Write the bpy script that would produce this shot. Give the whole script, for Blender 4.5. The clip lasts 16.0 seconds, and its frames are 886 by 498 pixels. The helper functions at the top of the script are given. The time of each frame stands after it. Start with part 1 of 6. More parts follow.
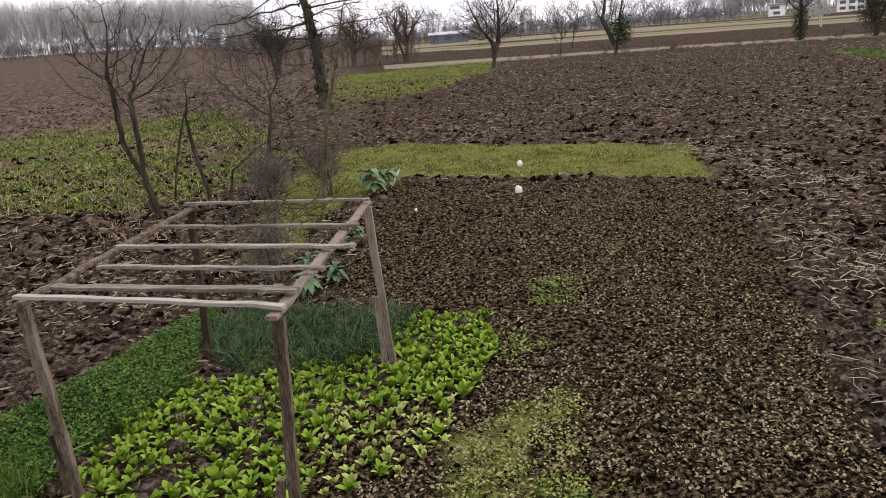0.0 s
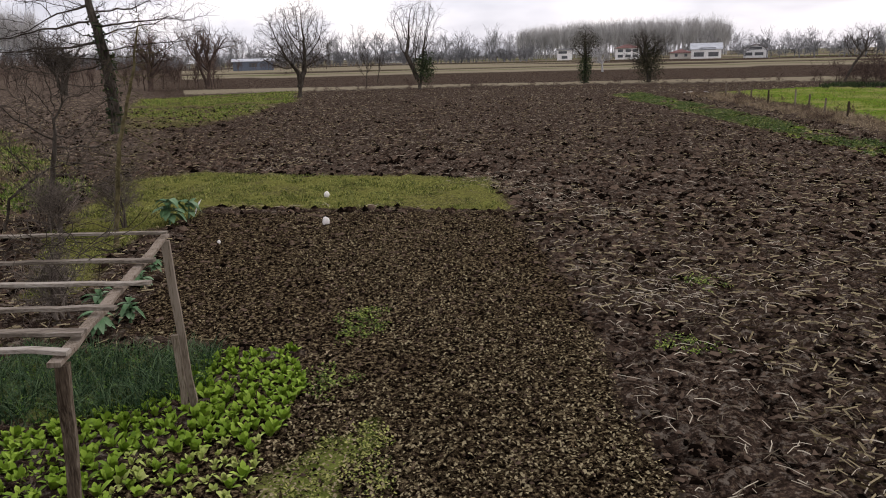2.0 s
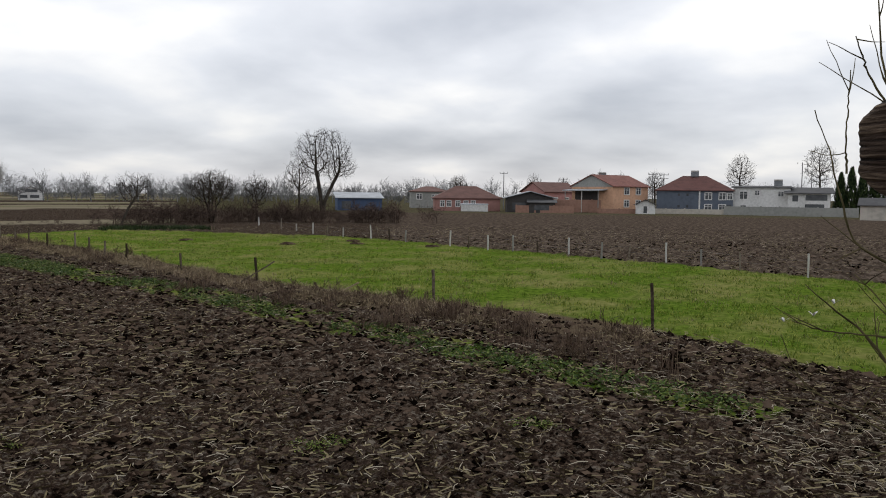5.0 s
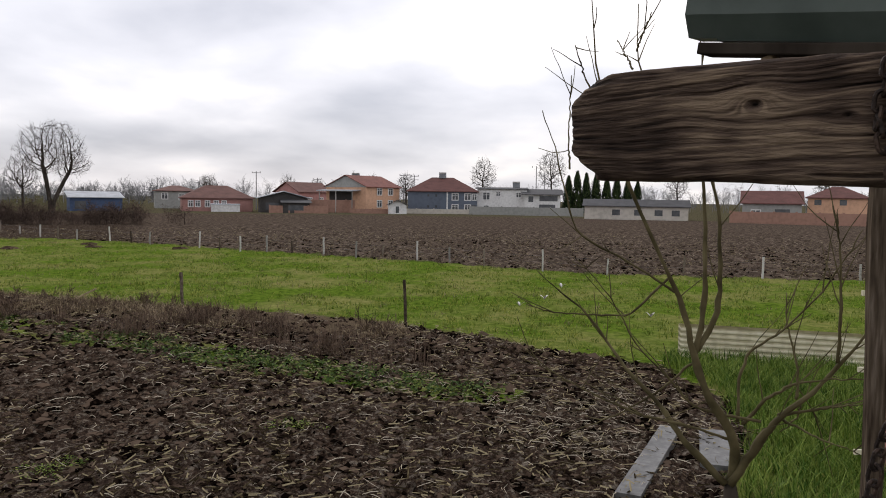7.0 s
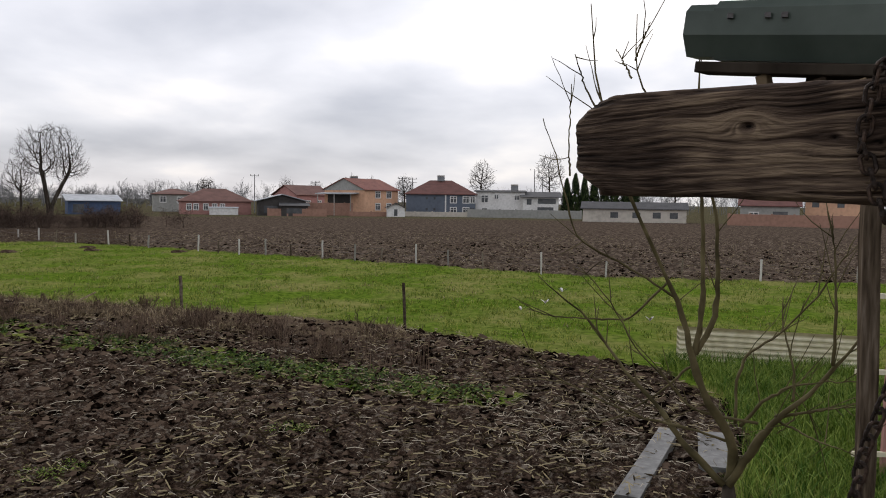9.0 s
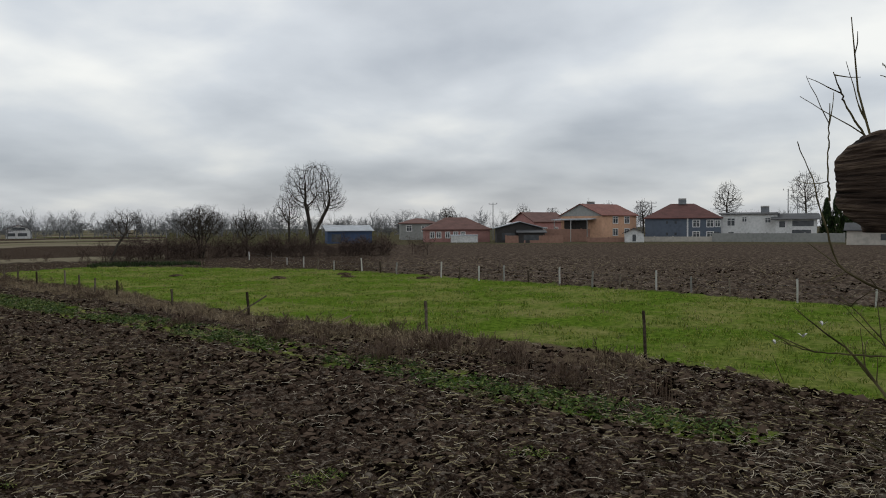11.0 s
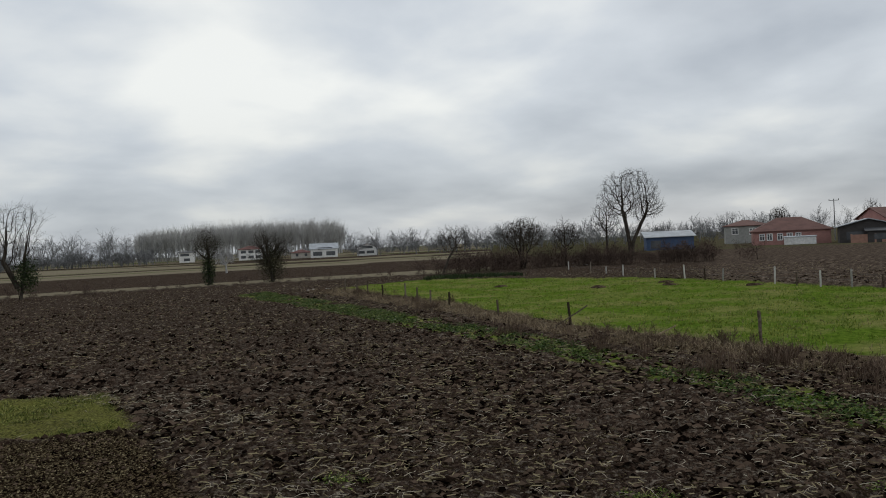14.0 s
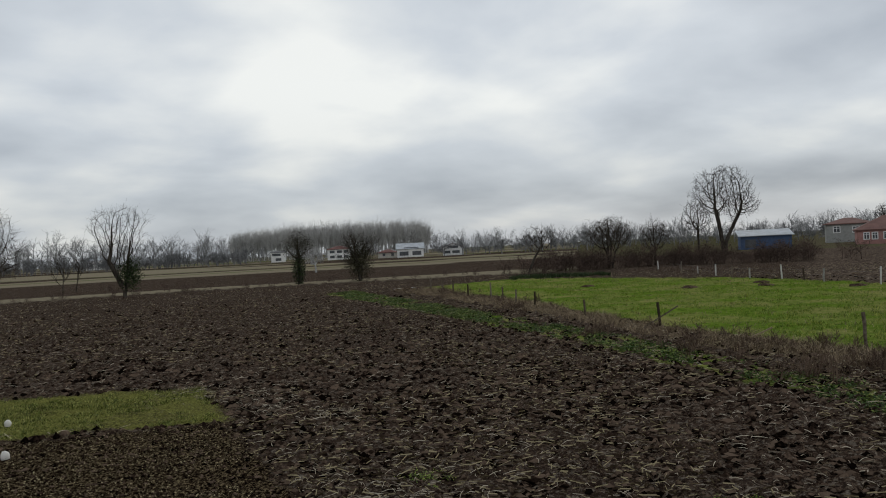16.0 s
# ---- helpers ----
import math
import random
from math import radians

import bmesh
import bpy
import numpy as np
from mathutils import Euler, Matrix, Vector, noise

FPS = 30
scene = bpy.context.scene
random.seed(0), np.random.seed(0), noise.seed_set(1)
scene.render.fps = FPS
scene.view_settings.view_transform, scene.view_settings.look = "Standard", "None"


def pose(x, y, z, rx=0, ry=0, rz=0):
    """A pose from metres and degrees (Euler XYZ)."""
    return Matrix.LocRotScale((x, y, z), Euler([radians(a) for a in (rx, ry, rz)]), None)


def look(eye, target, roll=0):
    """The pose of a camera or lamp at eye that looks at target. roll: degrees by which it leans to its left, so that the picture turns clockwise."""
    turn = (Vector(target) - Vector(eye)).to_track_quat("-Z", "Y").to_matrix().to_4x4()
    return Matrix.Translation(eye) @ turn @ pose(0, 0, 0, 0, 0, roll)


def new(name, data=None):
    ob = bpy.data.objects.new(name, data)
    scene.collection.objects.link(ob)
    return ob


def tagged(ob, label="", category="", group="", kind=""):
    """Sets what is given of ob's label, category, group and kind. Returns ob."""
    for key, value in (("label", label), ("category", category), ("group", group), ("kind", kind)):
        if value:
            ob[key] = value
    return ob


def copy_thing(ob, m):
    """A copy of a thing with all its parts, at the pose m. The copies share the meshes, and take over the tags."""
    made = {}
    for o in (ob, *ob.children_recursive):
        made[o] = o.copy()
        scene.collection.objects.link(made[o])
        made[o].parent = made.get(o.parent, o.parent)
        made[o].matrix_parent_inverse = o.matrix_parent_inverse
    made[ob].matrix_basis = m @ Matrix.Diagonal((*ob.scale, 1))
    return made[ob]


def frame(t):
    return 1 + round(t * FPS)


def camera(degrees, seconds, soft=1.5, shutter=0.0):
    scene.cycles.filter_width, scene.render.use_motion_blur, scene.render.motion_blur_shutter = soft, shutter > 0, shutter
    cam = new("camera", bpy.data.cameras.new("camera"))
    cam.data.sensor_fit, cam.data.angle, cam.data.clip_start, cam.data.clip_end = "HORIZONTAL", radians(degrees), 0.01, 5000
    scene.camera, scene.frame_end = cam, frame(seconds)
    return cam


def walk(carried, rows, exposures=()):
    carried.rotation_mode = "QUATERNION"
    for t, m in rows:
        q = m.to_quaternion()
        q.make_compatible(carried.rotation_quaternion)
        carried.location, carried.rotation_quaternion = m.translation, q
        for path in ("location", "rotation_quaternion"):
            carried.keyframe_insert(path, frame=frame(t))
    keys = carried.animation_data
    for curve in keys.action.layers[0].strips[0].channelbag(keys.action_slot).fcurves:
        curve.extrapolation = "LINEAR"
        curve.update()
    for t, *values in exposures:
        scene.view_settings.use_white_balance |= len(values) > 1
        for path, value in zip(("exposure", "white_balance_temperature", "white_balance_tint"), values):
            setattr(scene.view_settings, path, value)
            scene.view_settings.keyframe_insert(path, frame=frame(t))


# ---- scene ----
# ---- camera ----
cam = camera(58.83, 16.0, soft=1.0)
# seconds, eye x y z, bearing to the left, pitch, lean
PATH = [
    (0, -0.074, -0.027, 3.923, 2.84, -15.30, -4.44),
    (0.5, -0.075, -0.023, 3.923, 2.56, -15.27, -4.34),
    (1, -0.068, -0.024, 3.926, 1.84, -15.13, -4.20),
    (1.5, -0.064, -0.014, 3.931, -2.79, -14.68, -3.05),
    (2, -0.061, -0.006, 3.953, -11.62, -13.84, -1.44),
    (2.5, -0.027, 0.015, 3.969, -22.68, -11.93, -0.94),
    (3, -0.010, -0.033, 3.991, -32.87, -9.36, -0.26),
    (3.5, 0.031, -0.030, 4.009, -43.03, -7.33, 0.68),
    (4, 0.041, -0.027, 4.001, -50.04, -5.79, 1.04),
    (4.2, 0.066, -0.028, 4.010, -53.26, -5.36, 1.05),
    (6.3, 0.049, -0.063, 3.961, -70.93, -3.25, 0.56),
    (6.5, 0.063, -0.057, 3.966, -74.26, -3.49, 0.87),
    (7, 0.072, -0.058, 3.958, -78.46, -3.71, 0.85),
    (7.5, 0.059, -0.064, 3.958, -80.39, -3.74, 0.86),
    (8, 0.057, -0.056, 3.953, -81.31, -3.75, 0.99),
    (8.2, 0.043, -0.048, 3.963, -81.44, -3.77, 0.94),
    (10.3, -0.041, -0.056, 3.987, -68.55, -2.44, -0.14),
    (10.5, -0.060, -0.056, 3.994, -67.07, -2.25, -0.32),
    (11, -0.092, -0.057, 3.999, -61.43, -1.67, -0.30),
    (11.5, -0.096, -0.029, 3.998, -56.05, -1.45, -0.28),
    (12, -0.069, 0.004, 4.017, -50.77, -1.21, -0.82),
    (12.5, -0.044, 0.028, 4.028, -45.04, -1.00, -1.16),
    (13, -0.008, 0.059, 4.031, -42.30, -0.84, -1.66),
    (13.5, 0.046, 0.100, 4.055, -40.26, -0.62, -2.19),
    (14, 0.040, 0.095, 4.043, -38.56, -0.46, -2.69),
    (14.5, 0.039, 0.104, 4.037, -37.04, -0.38, -2.66),
    (15, 0.054, 0.106, 4.023, -35.59, -0.27, -2.65),
    (15.5, 0.079, 0.118, 4.026, -33.28, -0.17, -2.73),
    (16, 0.073, 0.125, 4.017, -32.34, -0.18, -2.82),
]


def aim(x, y, z, bearing, pitch, lean):
    b, p = radians(bearing), radians(pitch)
    way = Vector((-math.sin(b) * math.cos(p), math.cos(b) * math.cos(p), math.sin(p)))
    eye = Vector((x, y, z))
    return look(eye, eye + way, lean)


EXPOSURES = [(0, 1.15, 6650, 20), (1.5, 0.9, 6650, 20), (2.2, 0.45, 6650, 19), (2.6, 0.02, 6600, 16), (3, -0.05, 6500, 13), (4, 0.0, 6400, 10),
             (6.3, 0.36, 6600, 15), (8.2, 0.38, 6600, 16), (10.3, -0.04, 6450, 10), (12, -0.2, 6350, 8), (16, -0.2, 6350, 8)]
walk(cam, [(r[0], aim(*r[1:])) for r in PATH], EXPOSURES)

# ---- sky and sun: an overcast day ----
world = bpy.data.worlds.new("overcast_sky")
scene.world = world
world.use_nodes = True
wn, wl = world.node_tree.nodes, world.node_tree.links
wn.clear()
SUN_EL, SUN_AZ = radians(38), radians(60)


def wnode(kind, **kw):
    n = wn.new(kind)
    for k, v in kw.items():
        n.inputs[k].default_value = v
    return n


w_out = wn.new("ShaderNodeOutputWorld")
w_bg = wnode("ShaderNodeBackground", Strength=0.1)
w_sky = wn.new("ShaderNodeTexSky")
w_sky.sky_type, w_sky.sun_disc = "NISHITA", False
w_sky.sun_elevation, w_sky.sun_rotation = SUN_EL, SUN_AZ
w_tc = wn.new("ShaderNodeTexCoord")
w_sep = wn.new("ShaderNodeSeparateXYZ")
w_up = wn.new("ShaderNodeMath")
w_up.operation = "MAXIMUM"
w_up.inputs[1].default_value = 0.0
w_add = wn.new("ShaderNodeMath")
w_add.operation = "ADD"
w_add.inputs[1].default_value = 0.24
w_div = wn.new("ShaderNodeVectorMath")
w_div.operation = "DIVIDE"
w_cmb = wn.new("ShaderNodeCombineXYZ")
w_n1 = wnode("ShaderNodeTexNoise", Scale=1.5, Detail=8.0, Roughness=0.45, Distortion=0.12)
w_n2 = wnode("ShaderNodeTexNoise", Scale=0.5, Detail=3.0, Roughness=0.5, Distortion=0.1)
w_mixn = wn.new("ShaderNodeMix")
w_mixn.inputs[0].default_value = 0.4
w_ramp = wn.new("ShaderNodeValToRGB")
w_ramp.color_ramp.elements[0].position, w_ramp.color_ramp.elements[0].color = 0.36, (0.44, 0.475, 0.53, 1)
w_ramp.color_ramp.elements[1].position, w_ramp.color_ramp.elements[1].color = 0.62, (1.0, 0.99, 0.95, 1)
e = w_ramp.color_ramp.elements.new(0.5)
e.color = (0.69, 0.72, 0.76, 1)
w_gain = wn.new("ShaderNodeVectorMath")
w_gain.operation = "SCALE"
w_mix = wn.new("ShaderNodeMix")
w_mix.data_type = "RGBA"
w_mix.inputs[0].default_value = 0.93
wl.new(w_tc.outputs["Generated"], w_sep.inputs[0])
wl.new(w_sep.outputs["Z"], w_up.inputs[0])
wl.new(w_up.outputs[0], w_add.inputs[0])
for k in range(3):
    wl.new(w_add.outputs[0], w_cmb.inputs[k])
wl.new(w_tc.outputs["Generated"], w_div.inputs[0])
wl.new(w_cmb.outputs[0], w_div.inputs[1])
wl.new(w_div.outputs[0], w_n1.inputs["Vector"])
wl.new(w_div.outputs[0], w_n2.inputs["Vector"])
wl.new(w_n1.outputs["Fac"], w_mixn.inputs[2])
wl.new(w_n2.outputs["Fac"], w_mixn.inputs[3])
wl.new(w_mixn.outputs[0], w_ramp.inputs[0])
# an overcast sky is duller towards the horizon
w_low = wn.new("ShaderNodeMapRange")
w_low.interpolation_type = "SMOOTHSTEP"
w_low.inputs["From Min"].default_value, w_low.inputs["From Max"].default_value = 0.0, 0.22
w_low.inputs["To Min"].default_value, w_low.inputs["To Max"].default_value = 8.6, 10.6
wl.new(w_up.outputs[0], w_low.inputs["Value"])
wl.new(w_low.outputs["Result"], w_gain.inputs["Scale"])
wl.new(w_ramp.outputs[0], w_gain.inputs[0])
wl.new(w_sky.outputs[0], w_mix.inputs[6])
wl.new(w_gain.outputs[0], w_mix.inputs[7])
wl.new(w_mix.outputs[2], w_bg.inputs[0])
wl.new(w_bg.outputs[0], w_out.inputs[0])

sun = new("sun", bpy.data.lights.new("sun", "SUN"))
sun.data.energy, sun.data.angle, sun.data.color = 0.6, radians(25), (1.0, 0.97, 0.92)
sun.matrix_world = look((0, 0, 50), (0 - 50 * math.sin(SUN_AZ) / math.tan(SUN_EL), 0 - 50 * math.cos(SUN_AZ) / math.tan(SUN_EL), 0))


# ---- materials ----
def surface(name, colours, scale=6.0, rough=0.85, bump=0.2, stretch=(1, 1, 1), coarse=0.12, metal=0.0, per_object=0.0, per_island=0.0, spec=0.3):
    """A matt or glossy surface whose colour runs through the given colours by fine grain and coarse stains."""
    m = bpy.data.materials.new(name)
    m.use_nodes = True
    n, l = m.node_tree.nodes, m.node_tree.links
    b = n["Principled BSDF"]
    b.inputs["Roughness"].default_value, b.inputs["Metallic"].default_value = rough, metal
    b.inputs["Specular IOR Level"].default_value = spec
    tc, mp = n.new("ShaderNodeTexCoord"), n.new("ShaderNodeMapping")
    mp.inputs["Scale"].default_value = stretch
    l.new(tc.outputs["Object"], mp.inputs[0])
    fine, big = n.new("ShaderNodeTexNoise"), n.new("ShaderNodeTexNoise")
    fine.inputs["Scale"].default_value, fine.inputs["Detail"].default_value = scale, 6.0
    big.inputs["Scale"].default_value, big.inputs["Detail"].default_value = scale * coarse, 3.0
    l.new(mp.outputs[0], fine.inputs["Vector"])
    l.new(mp.outputs[0], big.inputs["Vector"])
    mix = n.new("ShaderNodeMix")
    mix.inputs[0].default_value = 0.45
    l.new(fine.outputs["Fac"], mix.inputs[2])
    l.new(big.outputs["Fac"], mix.inputs[3])
    value = mix.outputs[0]
    for amount, node_kind, socket in ((per_object, "ShaderNodeObjectInfo", "Random"), (per_island, "ShaderNodeNewGeometry", "Random Per Island")):
        if amount:
            src, ma = n.new(node_kind), n.new("ShaderNodeMath")
            ma.operation = "MULTIPLY_ADD"
            ma.inputs[1].default_value = amount
            l.new(src.outputs[socket], ma.inputs[0])
            sub = n.new("ShaderNodeMath")
            sub.operation = "SUBTRACT"
            sub.inputs[1].default_value = amount * 0.5
            l.new(value, sub.inputs[0])
            l.new(sub.outputs[0], ma.inputs[2])
            value = ma.outputs[0]
    ramp = n.new("ShaderNodeValToRGB")
    els = ramp.color_ramp.elements
    while len(els) < len(colours):
        els.new(0.5)
    for i, c in enumerate(colours):
        els[i].position = 0.36 + 0.28 * i / max(1, len(colours) - 1)
        els[i].color = (*c, 1)
    l.new(value, ramp.inputs[0])
    l.new(ramp.outputs[0], b.inputs["Base Color"])
    if bump:
        bp = n.new("ShaderNodeBump")
        bp.inputs["Strength"].default_value, bp.inputs["Distance"].default_value = bump, 0.02
        l.new(fine.outputs["Fac"], bp.inputs["Height"])
        l.new(bp.outputs[0], b.inputs["Normal"])
    return m


def foliage(name, colours, per_island=0.5, through=0.25):
    m = surface(name, colours, scale=3.0, rough=0.6, bump=0.0, per_island=per_island, per_object=0.15, spec=0.08)
    b = m.node_tree.nodes["Principled BSDF"]
    b.inputs["Subsurface Weight"].default_value = 0.0
    return m


M_bark = surface("grey_brown_bark", [(0.02, 0.016, 0.013), (0.052, 0.043, 0.034), (0.1, 0.088, 0.073)], 9, 0.9, 0.5, (1, 1, 0.25), spec=0.0)
# far bark greyed and paled: distance haze is put into the colour
M_bark_hazed = surface("hazed_far_bark", [(0.13, 0.132, 0.134), (0.235, 0.232, 0.23)], 2, 0.95, 0.0, per_island=0.3, spec=0.0)
M_twig_red = surface("reddish_twigs", [(0.055, 0.04, 0.033), (0.14, 0.1, 0.08)], 4, 0.9, 0.0, per_island=0.4, spec=0.0)
M_twig_grey = surface("grey_twigs", [(0.075, 0.062, 0.052), (0.17, 0.142, 0.118)], 4, 0.9, 0.0, per_island=0.5, spec=0.0)
# pale poplar bark, whitened further with distance haze painted in
M_poplar = surface("pale_hazed_poplar_bark", [(0.3, 0.292, 0.28), (0.5, 0.49, 0.47)], 2, 0.95, 0.0, per_island=0.5, spec=0.0)
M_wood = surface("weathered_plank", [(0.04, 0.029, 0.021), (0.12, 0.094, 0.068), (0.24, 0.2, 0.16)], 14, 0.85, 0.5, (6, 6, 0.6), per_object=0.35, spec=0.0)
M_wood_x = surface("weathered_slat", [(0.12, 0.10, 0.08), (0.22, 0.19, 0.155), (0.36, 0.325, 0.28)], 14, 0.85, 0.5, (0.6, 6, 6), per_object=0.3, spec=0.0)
M_shoot = surface("olive_bark", [(0.034, 0.028, 0.013), (0.09, 0.075, 0.036), (0.16, 0.135, 0.07)], 9, 0.8, 0.3, spec=0.1)
M_ivy = foliage("dark_ivy", [(0.012, 0.02, 0.009), (0.03, 0.048, 0.018), (0.05, 0.07, 0.025)])
M_olive = foliage("olive_leaf", [(0.022, 0.022, 0.011), (0.05, 0.047, 0.024), (0.085, 0.075, 0.042)])
M_lettuce = foliage("lettuce_green", [(0.06, 0.115, 0.01), (0.155, 0.25, 0.022), (0.28, 0.38, 0.06)])
M_lettuce_y = foliage("pale_lettuce", [(0.17, 0.22, 0.04), (0.32, 0.38, 0.1), (0.5, 0.52, 0.2)])
M_onion = foliage("onion_leaf", [(0.01, 0.028, 0.011), (0.026, 0.058, 0.023), (0.085, 0.13, 0.06)])
M_clover = foliage("clover", [(0.014, 0.04, 0.006), (0.037, 0.088, 0.012), (0.088, 0.148, 0.025)])
M_kale = foliage("kale_leaf", [(0.04, 0.09, 0.035), (0.08, 0.15, 0.07), (0.15, 0.23, 0.13)])
M_grass = foliage("meadow_grass", [(0.075, 0.118, 0.013), (0.15, 0.205, 0.026), (0.28, 0.3, 0.062)])
M_lush = foliage("lush_grass", [(0.035, 0.08, 0.01), (0.09, 0.155, 0.02), (0.19, 0.25, 0.05)])
M_verge = foliage("verge_leaf", [(0.035, 0.065, 0.012), (0.075, 0.12, 0.022), (0.16, 0.19, 0.05)])
M_moss = foliage("yellow_green_grass", [(0.045, 0.06, 0.011), (0.14, 0.17, 0.03), (0.32, 0.32, 0.1)])
M_fallow = foliage("fallow_grass", [(0.045, 0.075, 0.012), (0.13, 0.19, 0.03), (0.26, 0.3, 0.075)])
M_dry = foliage("dry_grass", [(0.1, 0.072, 0.043), (0.21, 0.155, 0.095), (0.38, 0.3, 0.19)])
M_weed = foliage("dead_weeds", [(0.05, 0.032, 0.022), (0.11, 0.072, 0.05), (0.17, 0.12, 0.085)])
M_straw = surface("corn_straw", [(0.12, 0.1, 0.07), (0.25, 0.205, 0.15), (0.5, 0.44, 0.34)], 8, 0.8, 0.0, per_island=0.8, spec=0.0)
M_litter = surface("leaf_litter", [(0.03, 0.022, 0.012), (0.11, 0.086, 0.047), (0.3, 0.25, 0.15)], 8, 0.9, 0.0, per_island=0.9, spec=0.0)
# near-black lowest stop: shade between clods is put into their colour
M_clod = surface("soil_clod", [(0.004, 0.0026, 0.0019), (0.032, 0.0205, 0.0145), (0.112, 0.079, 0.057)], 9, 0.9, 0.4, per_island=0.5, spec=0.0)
M_iron = surface("rusty_iron", [(0.012, 0.01, 0.009), (0.04, 0.028, 0.022), (0.08, 0.05, 0.035)], 60, 0.65, 0.4, metal=0.5)
M_green = surface("dark_green_paint", [(0.045, 0.06, 0.051), (0.062, 0.082, 0.069), (0.085, 0.107, 0.092)], 10, 0.45, 0.08)
M_cream = surface("cream_sheet_metal", [(0.44, 0.4, 0.27), (0.58, 0.54, 0.39), (0.66, 0.62, 0.49)], 5, 0.5, 0.05)
M_slab = surface("wet_concrete", [(0.06, 0.058, 0.054), (0.11, 0.108, 0.102), (0.17, 0.167, 0.158)], 8, 0.42, 0.35)
M_post = surface("concrete_post", [(0.22, 0.21, 0.19), (0.36, 0.34, 0.31), (0.5, 0.48, 0.45)], 8, 0.9, 0.2, per_object=0.5)
M_post_w = surface("wooden_post", [(0.045, 0.034, 0.025), (0.11, 0.087, 0.065), (0.2, 0.168, 0.135)], 8, 0.9, 0.2, per_object=0.4, spec=0.0)
M_wire = surface("wire", [(0.1, 0.1, 0.1), (0.16, 0.15, 0.15)], 8, 0.6, 0.0, metal=0.6)
M_glass = surface("dark_window_glass", [(0.05, 0.054, 0.06), (0.11, 0.115, 0.12)], 1, 0.12, 0.0, spec=0.5)
M_white = surface("white_paint", [(0.55, 0.54, 0.52), (0.68, 0.67, 0.65), (0.78, 0.77, 0.75)], 2, 0.85, 0.05)
M_stone = surface("white_stone", [(0.6, 0.57, 0.52), (0.75, 0.72, 0.68)], 12, 0.8, 0.2)


def plaster(name, c, d=0.82):
    return surface(name, [tuple(k * d for k in c), c, tuple(min(1, k * 1.1) for k in c)], 1.6, 0.9, 0.08)


def tiles(name, c):
    return surface(name, [tuple(k * 0.7 for k in c), c, tuple(min(1, k * 1.25) for k in c)], 5, 0.85, 0.3, (1, 1, 3))


P_red = plaster("brick_red_wall", (0.36, 0.19, 0.165))
P_orange = plaster("orange_plaster", (0.6, 0.36, 0.235))
P_blue = plaster("blue_grey_plaster", (0.115, 0.135, 0.17))
P_grey = plaster("grey_plaster", (0.3, 0.3, 0.28))
P_pink = plaster("pink_plaster", (0.42, 0.22, 0.2))
P_cream = plaster("cream_plaster", (0.5, 0.46, 0.4))
# dark timber, and the painted shade of open sheds and the porch
P_dark = plaster("dark_timber_and_shade", (0.06, 0.055, 0.052))
P_shed = plaster("blue_sheet_wall", (0.06, 0.09, 0.16))
P_brick = plaster("brick_garden_wall", (0.33, 0.19, 0.14))
T_red = tiles("red_roof_tiles", (0.2, 0.08, 0.062))
T_dull = tiles("dull_red_roof_tiles", (0.145, 0.075, 0.062))
T_brown = tiles("brown_red_roof_tiles", (0.125, 0.055, 0.047))
T_grey = tiles("grey_sheet_roof", (0.4, 0.42, 0.44))
T_dark = tiles("dark_roof", (0.07, 0.07, 0.072))


# ---- geometry helpers ----
class Geo:
    """Gathers quads and triangles as arrays."""

    def __init__(self):
        self.v, self.q, self.t, self.n = [], [], [], 0

    def add(self, v, q=None, t=None):
        v = np.asarray(v, dtype=np.float32).reshape(-1, 3)
        if q is not None and len(q):
            self.q.append(np.asarray(q, dtype=np.int32).reshape(-1, 4) + self.n)
        if t is not None and len(t):
            self.t.append(np.asarray(t, dtype=np.int32).reshape(-1, 3) + self.n)
        self.v.append(v)
        self.n += len(v)

    def arrays(self):
        v = np.concatenate(self.v) if self.v else np.zeros((0, 3), np.float32)
        q = np.concatenate(self.q) if self.q else np.zeros((0, 4), np.int32)
        t = np.concatenate(self.t) if self.t else np.zeros((0, 3), np.int32)
        return v, q, t

    def box(self, c, s, m=None):
        x, y, z = (k / 2 for k in s)
        v = np.array([(i * x, j * y, k * z) for i in (-1, 1) for j in (-1, 1) for k in (-1, 1)])
        if m is not None:
            v = v @ np.array(m.to_3x3()).T
        self.add(v + np.array(c), [(0, 1, 3, 2), (4, 6, 7, 5), (0, 4, 5, 1), (2, 3, 7, 6), (0, 2, 6, 4), (1, 5, 7, 3)])

    def tube(self, pts, rad, sides=6, cap=True):
        pts = np.asarray(pts, dtype=float)
        k = len(pts)
        d = np.gradient(pts, axis=0)
        d /= np.linalg.norm(d, axis=1)[:, None] + 1e-9
        ref = np.array((0.31, 0.17, 1.0)) if abs(d[0][2]) < 0.8 else np.array((1.0, 0.2, 0.1))
        a = np.cross(d, ref)
        a /= np.linalg.norm(a, axis=1)[:, None] + 1e-9
        b = np.cross(d, a)
        ang = np.arange(sides) * 2 * np.pi / sides
        rad = np.asarray(rad, dtype=float)
        v = pts[:, None] + rad[:, None, None] * (np.cos(ang)[None, :, None] * a[:, None] + np.sin(ang)[None, :, None] * b[:, None])
        i, j = np.meshgrid(np.arange(k - 1), np.arange(sides), indexing="ij")
        j2 = (j + 1) % sides
        q = np.stack([i * sides + j, i * sides + j2, (i + 1) * sides + j2, (i + 1) * sides + j], -1).reshape(-1, 4)
        t = []
        if cap:
            for base, turn in ((0, -1), ((k - 1) * sides, 1)):
                for s in range(1, sides - 1):
                    t.append((base, base + s, base + s + 1)[::turn])
        self.add(v.reshape(-1, 3), q, t)


